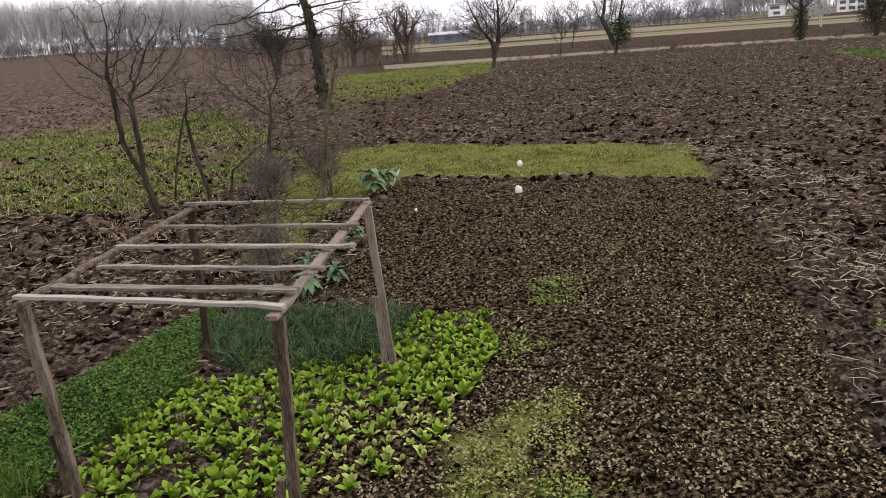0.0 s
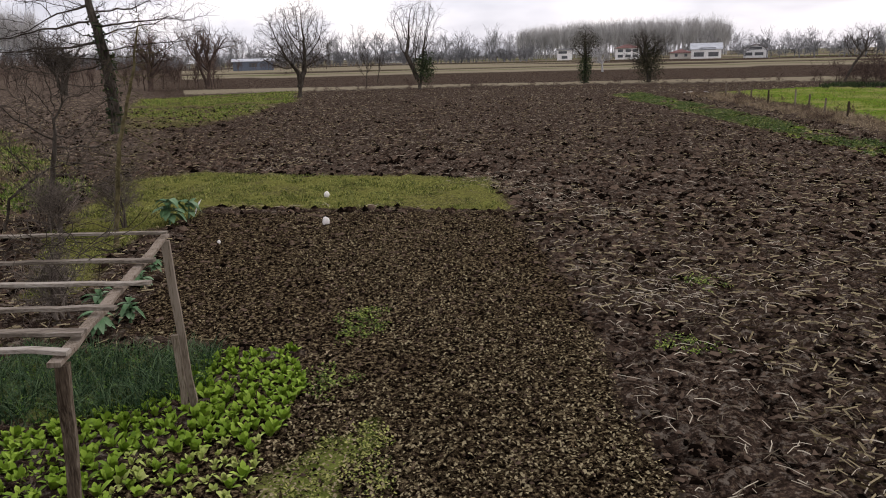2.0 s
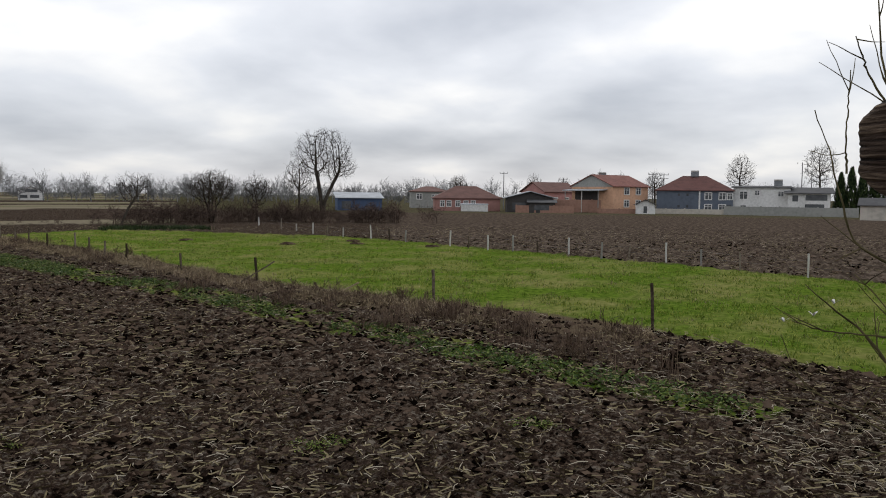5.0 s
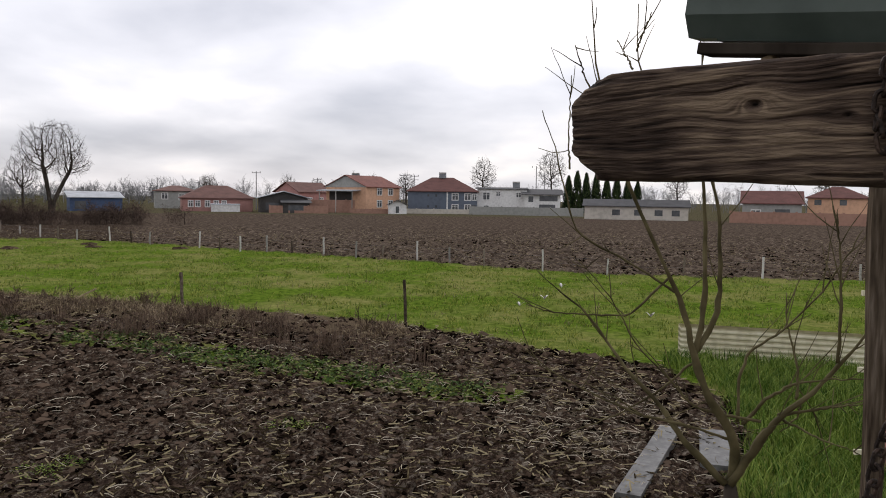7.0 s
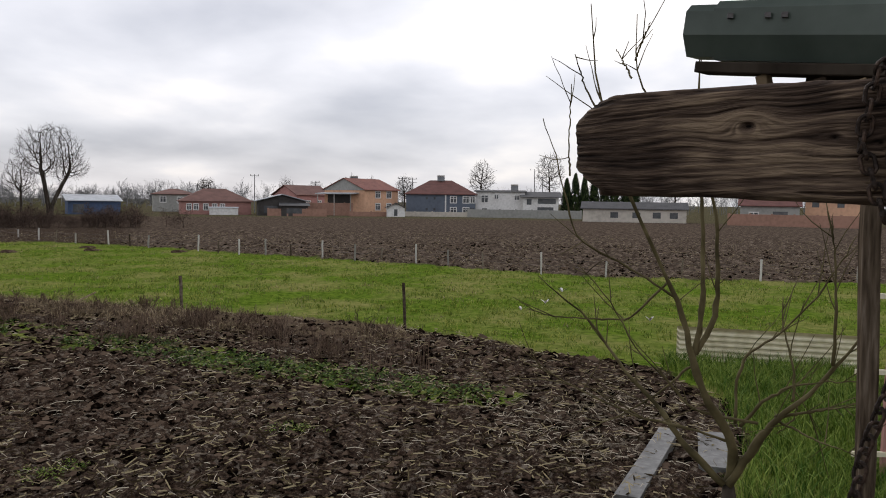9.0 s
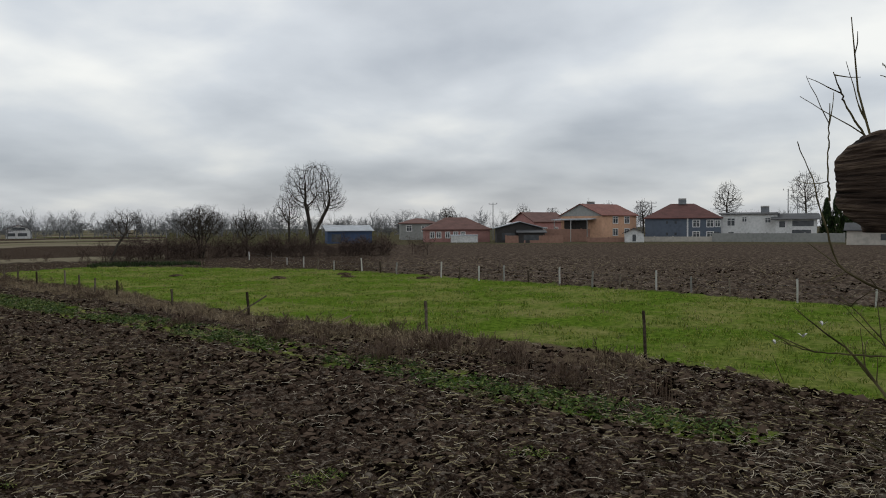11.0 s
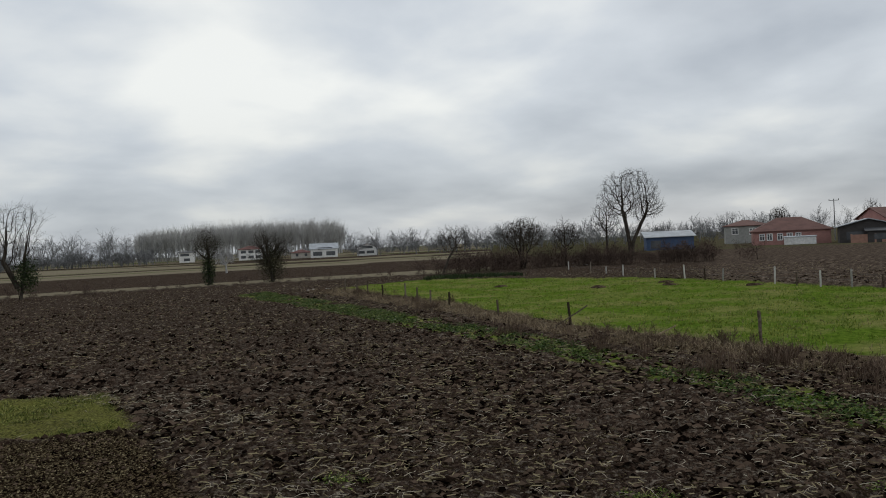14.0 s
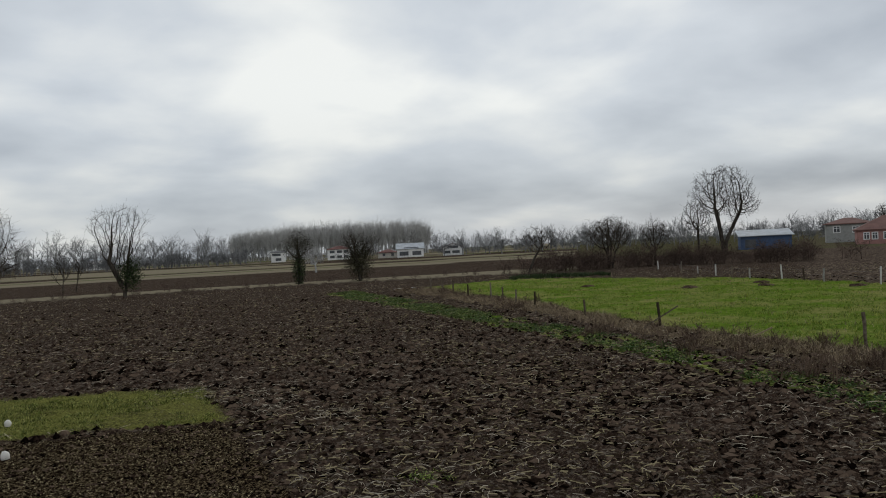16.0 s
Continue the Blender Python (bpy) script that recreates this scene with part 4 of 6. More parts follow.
# ---- houses ----
def hip_roof(w, d, eave, ridge, over=0.5):
    g = Geo()
    x, y = w / 2 + over, d / 2 + over
    k = min(x, y)
    a, b = (x - k, 0) if x >= y else (0, y - k)
    v = [(-x, -y, eave), (x, -y, eave), (x, y, eave), (-x, y, eave), (-a, -b, ridge), (a, b, ridge)]
    u = [(p[0], p[1], p[2] - 0.18) for p in v[:4]]
    g.add(v + u, [(0, 1, 5, 4), (2, 3, 4, 5), (6, 7, 1, 0), (7, 8, 2, 1), (8, 9, 3, 2), (9, 6, 0, 3), (9, 8, 7, 6)], [(1, 2, 5), (3, 0, 4)])
    if x < y:
        g = Geo()
        g.add(v + u, [(1, 2, 5, 4), (3, 0, 4, 5), (6, 7, 1, 0), (7, 8, 2, 1), (8, 9, 3, 2), (9, 6, 0, 3), (9, 8, 7, 6)], [(0, 1, 4), (2, 3, 5)])
    return g


def gable_roof(w, d, eave, ridge, over=0.4, along=True, t=0.16):
    """Two slabs; the ridge runs along x, or along y."""
    g = Geo()
    a, b = (w / 2 + over, d / 2 + over) if along else (d / 2 + over, w / 2 + over)
    for s in (-1, 1):
        v = []
        for x in (-a, a):
            for y, z in ((s * b, eave), (0, ridge)):
                for h in (0, t):
                    v.append((x, y, z + h) if along else (y, x, z + h))
        g.add(v, [(0, 1, 3, 2), (4, 6, 7, 5), (0, 4, 5, 1), (2, 3, 7, 6), (1, 5, 7, 3), (0, 2, 6, 4)])
    return g


def shed_roof(w, d, low, high, over=0.4, t=0.14, along="y"):
    g = Geo()
    x, y = w / 2 + over, d / 2 + over
    v = []
    for i in (-x, x):
        for j in (-y, y):
            f = (j + y) / (2 * y) if along == "y" else (i + x) / (2 * x)
            for h in (0, t):
                v.append((i, j, low + (high - low) * f + h))
    g.add(v, [(0, 1, 3, 2), (4, 6, 7, 5), (0, 4, 5, 1), (2, 3, 7, 6), (1, 5, 7, 3), (0, 2, 6, 4)])
    return g


def house(name, at, turn, w, d, eave, ridge, wall, roof, label, kind="hip", windows=(), wall_extra=None, over=0.5):
    """The front faces -y of the house; windows: (x, z, width, height, trim)."""
    ob = thing(name, at, label, "house", turn=turn)
    g = Geo()
    t = 0.3
    g.box((0, -d / 2 + t / 2, eave / 2 - 0.4), (w, t, eave + 0.8))
    g.box((0, d / 2 - t / 2, eave / 2 - 0.4), (w, t, eave + 0.8))
    for s in (-1, 1):
        g.box((s * (w / 2 - t / 2), 0, eave / 2 - 0.4), (t, d - 2 * t, eave + 0.8))
    if kind in ("gable", "gable_front"):
        for s in (-1, 1):
            if kind == "gable":
                x = s * (w / 2 - t / 2)
                g.add([(x - t / 2, -d / 2, eave), (x - t / 2, d / 2, eave), (x - t / 2, 0, ridge), (x + t / 2, -d / 2, eave), (x + t / 2, d / 2, eave), (x + t / 2, 0, ridge)], [(0, 3, 5, 2), (1, 2, 5, 4)], [(0, 2, 1), (3, 4, 5)])
            else:
                y = s * (d / 2 - t / 2)
                g.add([(-w / 2, y - t / 2, eave), (w / 2, y - t / 2, eave), (0, y - t / 2, ridge), (-w / 2, y + t / 2, eave), (w / 2, y + t / 2, eave), (0, y + t / 2, ridge)], [(0, 3, 5, 2), (1, 2, 5, 4)], [(0, 1, 2), (3, 5, 4)])
    part("wall", g, wall, ob)
    rg = hip_roof(w, d, eave, ridge, over) if kind == "hip" else gable_roof(w, d, eave, ridge, over, kind == "gable") if kind.startswith("gable") else shed_roof(w, d, eave, ridge, over, along="x" if kind == "shed_x" else "y")
    part("roof", rg, roof, ob)
    for x, z, ww, hh, trim in windows:
        win = part("window", box_geo((x, -d / 2 - 0.02, z), (ww, 0.06, hh)), M_glass, ob, "dark glass window")
        if trim:
            f = Geo()
            for s in (-1, 1):
                f.box((x + s * (ww / 2 + 0.09), -d / 2 - 0.05, z), (0.2, 0.14, hh + 0.36))
                f.box((x, -d / 2 - 0.05, z + s * (hh / 2 + 0.09)), (ww, 0.14, 0.2))
            f.box((x, -d / 2 - 0.06, z), (0.14, 0.08, hh))
            f.box((x, -d / 2 - 0.055, z + hh * 0.2), (ww, 0.07, 0.09))
            part("window_frame", f, M_white, win, "white window frame")
    return ob


def box_geo(c, s, m=None):
    g = Geo()
    g.box(c, s, m)
    return g


def solar(at, turn):
    ob = thing("solar_heater", at, "roof solar water heater with tank", "solar heater", "roof water heaters", turn=turn)
    part("panel", box_geo((0, -0.5, 0.75), (1.9, 1.9, 0.08), Matrix.Rotation(radians(42), 3, "X")), M_glass, ob, "dark glass panel")
    g = Geo()
    g.tube([(-0.95, 0.25, 1.45), (0.95, 0.25, 1.45)], [0.24, 0.24], 10)
    part("tank", g, M_post, ob, "pale cylindrical tank")
    for s in (-0.8, 0.8):
        part("leg", box_geo((s, 0.25, 0.5), (0.06, 0.06, 1.9)), M_wire, ob)


house("shed", (154.8, 110.2, 0), -48, 10.5, 7, 2.9, 4.2, P_shed, T_grey, "blue sheet metal shed with light roof", "shed", [(-3.2, 1.3, 2.2, 1.8, False)])
house("house", (202.8, 118.8, 0), -56, 11, 9, 4.9, 6.4, P_grey, T_dull, "cream house with dark red hip roof", "hip", [(-3, 3.4, 1.4, 1.5, True), (1.5, 3.2, 1.4, 1.5, True)])
house("house", (177.2, 92.8, 0), -58, 16.2, 11, 3.2, 6.2, P_red, T_dull, "long red single-storey house with tiled hip roof", "hip", [(x, 1.8, 0.9, 1.3, True) for x in (-6.2, -4.6, -2.4, -0.4, 1.4)])
house("shed", (171.0, 87.2, 0), -60, 6.5, 1.2, 1.6, 1.75, M_white, T_grey, "low white lean-to beside red house", "shed", over=0.1)
# closed dark walls: shade inside the open-sided sheds painted on
house("shed", (176, 75.0, 0), -62, 11.0, 7, 3.3, 4.9, P_dark, T_grey, "dark timber shed, shaded open sides painted dark, pale low-pitched sheet roof", "gable_front", [(-2.6, 1.4, 3.2, 1.8, False), (2.6, 1.8, 3.6, 1.6, True)], over=0.7)
house("shed", (171.5, 69.8, 0), -66, 6.0, 4, 2.3, 2.9, P_dark, T_dark, "low dark lean-to with sheet roof", "shed", [(0, 1.2, 3.6, 1.2, False)], over=0.5)
house("house", (206.4, 81.8, 0), -28, 12, 10, 4.9, 7.6, P_pink, T_dull, "pink house with dark red gable roof", "gable", [(-2, 2.8, 1.2, 1.3, True), (2, 2.8, 1.2, 1.3, True)])
big = house("house", (193.2, 60.4, 0), -22, 13.5, 13.0, 6.3, 9.2, P_orange, T_red, "two-storey orange house with grey gable and red roof", "gable", [(x, z, 1.7, 1.5, True) for x in (-1.6, 2.9) for z in (2.3, 5.3)])
g = Geo()
g.add([(-6.85, -7.0, 6.3), (-6.85, 7.0, 6.3), (-6.85, 0, 9.25), (-6.8, -7.0, 6.3), (-6.8, 7.0, 6.3), (-6.8, 0, 9.25)], [(0, 3, 5, 2), (1, 2, 5, 4), (0, 1, 4, 3)], [(0, 2, 1), (3, 4, 5)])
part("gable", g, P_grey, big, "grey sheet metal gable")
part("porch_roof", box_geo((-8.4, 1.0, 5.5), (3.4, 11.5, 0.22), Matrix.Rotation(radians(-4), 3, "Y")), T_grey, big, "light sheet porch roof")
# flat dark panel on the wall: shade under the porch as colour
part("porch_shade_panel", box_geo((-6.8, 1.6, 4.0), (0.14, 7.5, 2.5)), P_dark, big, "dark panel painted as porch shade")
for y in (-4.4, 0.8, 6.2):
    part("porch_post", box_geo((-9.6, y, 2.7), (0.18, 0.18, 5.5)), M_post, big)
house("shed", (183.7, 48.8, 0), -75, 4.4, 3.5, 2.0, 3.2, M_white, T_dark, "small white hut with dark gable roof", "gable_front", [(0, 1.0, 0.8, 1.6, False)])
house("house", (201.8, 41.5, 0), -78, 17.6, 12, 5.7, 9.3, P_blue, T_brown, "two-storey blue-grey house with brown hip roof", "hip", [(x, z, 1.4, 1.5, True) for x in (3.2, 7.6 - 1.2) for z in (1.5, 4.3)] + [(x, z, 0.5, 0.6, False) for x in (-3.6, -1.6) for z in (1.8, 4.6)] + [(8.1, 4.3, 1.0, 1.4, True), (7.9, 1.2, 1.2, 2.2, False)])
trim = lone("corner_trim", box_geo((1.2, -6.08, 2.7), (0.35, 0.16, 5.9)), M_white, "white vertical plaster strip on blue-grey house", "trim", at=(201.8, 41.5, 0), turn=-78)
house("house", (204.4, 26.2, 0), -82, 12.6, 9, 6.4, 6.9, M_white, T_dark, "white two-storey house with flat roof", "shed", [(-4, 4.6, 1.6, 1.7, True), (-1, 5.2, 0.9, 1.0, True), (4.2, 5.0, 1.1, 1.1, True), (-4, 1.6, 1.2, 1.2, False)])
house("house", (202.4, 15.6, 0), -84, 8.8, 8, 5.1, 6.5, M_white, T_dark, "white house with dark overhanging roof and balcony", "shed", [(1.2, 1.9, 4.0, 1.6, False), (-2.9, 4.0, 1.2, 1.4, False), (1.5, 4.2, 4.5, 1.3, False)], over=0.9)
house("barn", (171.9, -6.6, 0), -92, 21, 7, 2.7, 4.1, P_cream, T_dark, "long low cream barn with sagging grey roof", "gable", [(x, 1.5, 1.6, 1.2, False) for x in (-4, 0.5, 4.6, 8)])
house("house", (174.7, -34.2, 0), -100, 11.2, 9, 3.7, 6.3, P_grey, T_brown, "grey house with dark red gable roof", "gable", [(-3, 1.8, 1.6, 1.2, True), (2, 1.8, 2.8, 1.8, False)])
house("house", (175.8, -47.2, 0), -104, 11, 9, 5.2, 7.5, P_orange, T_brown, "orange brick house with brown roof", "hip", [(-3.6, 4.2, 1.3, 1.1, False), (1.0, 4.2, 1.3, 1.1, False)])
house("shed", (155.8, -54.7, 0), -108, 6.8, 6, 2.2, 3.9, P_grey, T_grey, "grey hut with pale blue sheet roof", "gable", [(0, 1.2, 1.6, 0.9, False)])
solar((191.7, 61.9, 8.3), -60)
solar((201.8, 41.5, 9.0), -78)
solar((203.6, 22.4, 6.8), -82)

# far white houses before the poplars
house("house", (71.1, 474.8, 1.2), -8, 12, 9, 4.4, 6.0, M_white, T_grey, "far white house with grey roof", "shed", [(-3, 1.6, 2.2, 1.8, False), (2.5, 1.6, 3.2, 1.8, False)])
house("house", (150.6, 402.9, 0), -20, 7.6, 8, 5.0, 5.7, M_white, T_dark, "far white house with flat dark roof", "shed", [(-1, 3.9, 4.4, 1.3, False), (0, 1.4, 3, 1.4, False)])
house("house", (167.7, 363.3, 0), -24, 11.3, 9, 5.3, 6.9, M_white, T_brown, "far white two-storey house with brown roof", "hip", [(x, z, 2.4, 1.3, False) for x in (-3.3, 0.3, 3.6) for z in (1.5, 4.0)])
house("house", (175.7, 325.8, 0), -28, 9.3, 8, 2.6, 4.0, P_cream, T_brown, "far low cream house with brown roof", "hip", [(-2, 1.5, 1.2, 1.2, False), (2, 1.5, 1.2, 1.2, False)])
house("house", (179.8, 312.1, 0), -29, 12, 9, 3.7, 6.2, M_white, T_grey, "far white house with grey gable and wide windows", "gable", [(-2.9, 1.7, 4.0, 1.8, False), (2.9, 1.7, 4.0, 1.8, False), (0.5, 4.0, 6.5, 0.9, False)])
house("house", (191.1, 293.4, 0), -33, 9, 8, 3.4, 5.2, M_white, T_brown, "far white house with brown gable roof", "gable_front", [(-2.6, 1.5, 2.6, 1.2, False), (1.2, 1.5, 3.2, 1.2, False), (0, 3.7, 4.5, 1.1, False)])
house("barn", (-7.4, 329.9, zt(-7.4, 329.9) + 0.8), 1, 15.6, 8, 2.6, 3.6, P_blue, T_grey, "far long blue-grey barn with light roof", "gable", [(0, 1.3, 3, 1.6, False)])


def garden_wall(name, x0, y0, x1, y1, h, mat, label, z=0.0, thick=0.25):
    L = math.hypot(x1 - x0, y1 - y0)
    a = math.degrees(math.atan2(y1 - y0, x1 - x0))
    g = box_geo((0, 0, h / 2 - 0.2), (L, thick, h + 0.4))
    k = max(2, int(L / 3.5))
    for i in range(k + 1):
        g.box((-L / 2 + L * i / k, 0, h / 2 - 0.1), (0.35, thick + 0.14, h + 0.5))
    return lone(name, g, mat, label, "wall", at=((x0 + x1) / 2, (y0 + y1) / 2, z), turn=a)


garden_wall("garden_wall", 182, 74, 186.5, 58.5, 3.1, P_brick, "brick yard wall with pillars")
garden_wall("garden_wall", 180, 59, 184, 50, 1.1, P_brick, "low brick garden wall")
garden_wall("garden_wall", 190, 50, 193, 33, 1.2, P_cream, "pale fence of concrete arches")
garden_wall("garden_wall", 192, 32.5, 192.5, 5, 2.0, P_grey, "grey concrete block boundary wall")
garden_wall("garden_wall", 160, -24, 152, -46, 2.2, P_brick, "orange brick boundary wall")
garden_wall("garden_wall", 167.5, 74.5, 172.5, 62.5, 1.7, P_brick, "low brick wall before dark shed")


# cypresses by the white house
def cypress(at, h, seed):
    rnd = np.random.default_rng(seed)
    ob = thing("cypress", at, "dark green columnar cypress behind white house", "tree", "cypress row")
    g = Geo()
    g.tube([(0, 0, -0.2), (0, 0, h * 0.5)], [0.18, 0.08], 6)
    part("trunk", g, M_bark, ob)
    n = 900
    f = rnd.random(n) ** 0.8
    r = 1.9 * np.minimum(1, f * 8) * (1 - f) ** 0.6 * (0.6 + 0.5 * rnd.random(n))
    a = rnd.random(n) * 6.283
    p = np.stack([np.cos(a) * r, np.sin(a) * r, 0.2 + f * (h - 0.3)], -1)
    s = 0.22 + 0.18 * rnd.random(n)
    u = np.stack([-np.sin(a), np.cos(a), 0 * a], -1) * s[:, None] * 0.8
    w = np.stack([np.cos(a) * 0.35, np.sin(a) * 0.35, 1 + 0 * a], -1) * s[:, None] * 1.8
    c = Geo()
    c.add(np.stack([p - u, p - w * 0.3, p + u, p + w], 1).reshape(-1, 3), np.arange(4 * n).reshape(-1, 4))
    part("crown", c, M_ivy, ob)


for k, (y, h) in enumerate(((9.5, 10.2), (7.2, 11.6), (4.8, 10.9), (2.2, 11.2), (-0.6, 9.8), (-3.2, 10.4), (-6, 9.5), (-8.6, 8.8))):
    cypress((214.8 + 0.6 * (k % 2), y, 0), h, 300 + k)


def pole(at, h, arms=2):
    ob = thing("utility_pole", at, "grey utility pole with crossarms behind houses", "utility pole", "village poles", turn=-75)
    g = Geo()
    g.tube([(0, 0, -0.3), (0, 0, h)], [0.16, 0.10], 8)
    part("mast", g, M_bark_hazed, ob)
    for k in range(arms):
        part("crossarm", box_geo((0, 0, h - 0.4 - 1.0 * k), (2.4, 0.14, 0.14)), M_bark_hazed, ob)
    for s in (-1.1, 0, 1.1):
        part("insulator", box_geo((s, 0, h - 0.2), (0.14, 0.14, 0.4)), M_post, ob)


for x, y, h, n in ((208.3, 53.6, 10.3, 2), (209.5, 51.0, 10.2, 2), (204.1, 94.8, 10.6, 1), (215.3, 81.1, 9.2, 2), (201.6, 110.8, 7.6, 1), (214.3, 18.2, 12.9, 0), (214.6, 16.0, 11.0, 1)):
    pole((x, y, 0), h, n)


# ---- pergola of weathered timber over the vegetable bed ----
def plank(p0, p1, width, thick, seed=0, n=8, wobble=0.008):
    """A sawn plank between two points, slightly warped, with worn edges; lies flat."""
    rnd = np.random.default_rng(seed)
    p0, p1 = np.array(p0, dtype=float), np.array(p1, dtype=float)
    d = (p1 - p0) / np.linalg.norm(p1 - p0)
    side = np.cross(d, (0, 0, 1))
    if np.linalg.norm(side) < 0.2:
        side = np.array((1.0, 0, 0))
    side /= np.linalg.norm(side)
    up = np.cross(side, d)
    g, rings = Geo(), []
    prof = np.array([(-0.5, -0.4), (-0.47, -0.5), (0.47, -0.5), (0.5, -0.4), (0.5, 0.4), (0.47, 0.5), (-0.47, 0.5), (-0.5, 0.4)])
    for i in range(n + 1):
        c = p0 + (p1 - p0) * i / n + side * rnd.normal(0, wobble) + up * rnd.normal(0, wobble)
        k = 1 + rnd.normal(0, 0.05)
        rings.append(c + prof[:, :1] * width * k * side + prof[:, 1:] * thick * k * up)
    v = np.array(rings).reshape(-1, 3)
    q = [(i * 8 + j, i * 8 + (j + 1) % 8, (i + 1) * 8 + (j + 1) % 8, (i + 1) * 8 + j) for i in range(n) for j in range(8)]
    t = [(0, j + 1, j) for j in range(1, 7)] + [(n * 8, n * 8 + j, n * 8 + j + 1) for j in range(1, 7)]
    g.add(v, q, t)
    return g


pergola = thing("pergola", (0, 0, 0), "weathered grey timber pergola frame over vegetable bed", "pergola")
TOPS = {"nl": (-3.85, 5.98, 2.05), "nr": (-1.58, 5.33, 2.05), "fr": (-1.38, 9.01, 2.05), "fl": (-3.66, 9.45, 2.05)}
FEET = {"nl": (-3.93, 6.28, -0.2), "nr": (-1.72, 5.52, -0.2), "fr": (-1.25, 9.05, -0.2), "fl": (-3.78, 9.62, -0.2)}
for k, name in enumerate(TOPS):
    t = np.array(TOPS[name])
    part("post", plank(FEET[name], (t[0], t[1], t[2] - 0.035), 0.088, 0.075, 400 + k, 8, 0.008), M_wood, pergola, "split grey timber post")
for k, (name, dx, dy, h) in enumerate((("nl", -0.10, 0.02, 0.75), ("nr", -0.13, 0.0, 0.62), ("fr", -0.08, -0.06, 0.92))):
    f = np.array(FEET[name])
    t = np.array(TOPS[name])
    u = f + (t - f) * (h + 0.2) / 2.25
    part("stake", plank((f[0] + dx, f[1] + dy, -0.15), (u[0] + dx * 0.8, u[1] + dy, h), 0.075, 0.05, 410 + k, 5), M_wood, pergola, "short nailed timber stake")
part("side_rail", plank((-3.88, 5.9, 2.05), (-3.64, 9.6, 2.05), 0.085, 0.035, 420, 10), M_wood, pergola, "long side rail plank")
part("side_rail", plank((-1.60, 5.2, 2.05), (-1.37, 9.15, 2.05), 0.09, 0.035, 421, 10), M_wood, pergola, "long side rail plank")
for k, (a, b, w) in enumerate((((-3.89, 5.97), (-1.52, 5.30), 0.07), ((-3.67, 6.15), (-1.5, 5.68), 0.115), ((-3.56, 6.74), (-1.38, 6.2), 0.07), ((-3.70, 7.47), (-1.22, 6.88), 0.075), ((-3.56, 8.24), (-1.3, 7.7), 0.085), ((-3.72, 9.5), (-1.34, 8.97), 0.08))):
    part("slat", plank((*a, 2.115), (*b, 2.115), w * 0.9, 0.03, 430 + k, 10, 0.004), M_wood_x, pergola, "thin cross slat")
g = Geo()
rnd = np.random.default_rng(9)
for k in range(46):
    p = (rnd.uniform(-2.9, -1.7), rnd.uniform(7.6, 8.7), 2.16 + rnd.uniform(0, 0.12))
    w = rnd.normal(0, 1, 3) * (1, 1, 0.25)
    g.tube(bend(p, w / np.linalg.norm(w), rnd.uniform(0.3, 0.9), 4, 0.35, 0, rnd), np.linspace(0.006, 0.003, 5), 3, False)
lone("dry_vine", g, M_bark, "dry bare vine twigs lying on pergola slats", "vine", kind="stuff")


# ---- vegetable bed ----
def leaf(g, length, width, angle, tilt, curl, base=(0, 0, 0), cup=0.25):
    c, s = math.cos(angle), math.sin(angle)
    v = []
    for i in range(5):
        f = i / 4
        a = tilt - curl * f
        r = length * f * math.cos(tilt - curl * f * 0.5)
        z = length * f * math.sin(a)
        w = width * (0.25 + 1.6 * f - 1.35 * f * f) * (0.2 if i == 4 else 1)
        for j in (-1, 0, 1):
            x, y = r, j * w * 0.5
            zz = z + abs(j) * cup * w * 0.5
            v.append((base[0] + x * c - y * s, base[1] + x * s + y * c, base[2] + zz))
    g.add(v, [(i * 3 + j, i * 3 + j + 1, (i + 1) * 3 + j + 1, (i + 1) * 3 + j) for i in range(4) for j in range(2)])


def head(name, seed, n, length, width, mat, label):
    rnd = np.random.default_rng(seed)
    ob = thing(name, (0, 0, -50), label, "lettuce", "lettuces in the bed")
    for k in range(n):
        g = Geo()
        f = k / n
        leaf(g, length * (1 - 0.35 * f) * rnd.uniform(0.85, 1.15), width * rnd.uniform(0.8, 1.15), k * 2.4 + rnd.normal(0, 0.2), 1.0 + 0.5 * f + rnd.normal(0, 0.15), 0.4 * (1 - f) + 0.1, (rnd.normal(0, 0.01), rnd.normal(0, 0.01), 0.0))
        smooth(part("leaf", g, mat, ob))
    return ob


HEADS = [head("lettuce", 500 + k, 10, 0.145, 0.066, M_lettuce, "bright green leafy lettuce plant in the bed") for k in range(4)]
PALE = [head("young_lettuce", 520 + k, 7, 0.115, 0.056, M_lettuce_y, "pale yellow-green young lettuce in dark soil") for k in range(4)]
rnd = np.random.default_rng(17)
spots = []
for i in range(46):
    for j in range(46):
        x = -4.6 + 0.168 * i + 0.08 * (j % 2) + rnd.normal(0, 0.03)
        y = 5.7 + 0.168 * j + rnd.normal(0, 0.03)
        pale = y < 8.1 + 0.1 * x and x > -1.85 and rnd.random() < 0.85
        if inside(LETTUCE, np.array(x), np.array(y)) > 0.03 and rnd.random() > (0.12 if pale else 0.03):
            spots.append((x, y, pale))
fresh = {}
for x, y, pale in spots:
    src = (PALE if pale else HEADS)[rnd.integers(4)]
    m = pose(x, y, zt(x, y) - 0.02, rnd.normal(0, 6), rnd.normal(0, 6), rnd.random() * 360)
    s = rnd.uniform(0.95, 1.4)
    if src in fresh:
        ob = copy_thing(src, m)
    else:
        ob, fresh[src] = src, True
        ob.matrix_world = m
    ob.scale = (s, s, s)


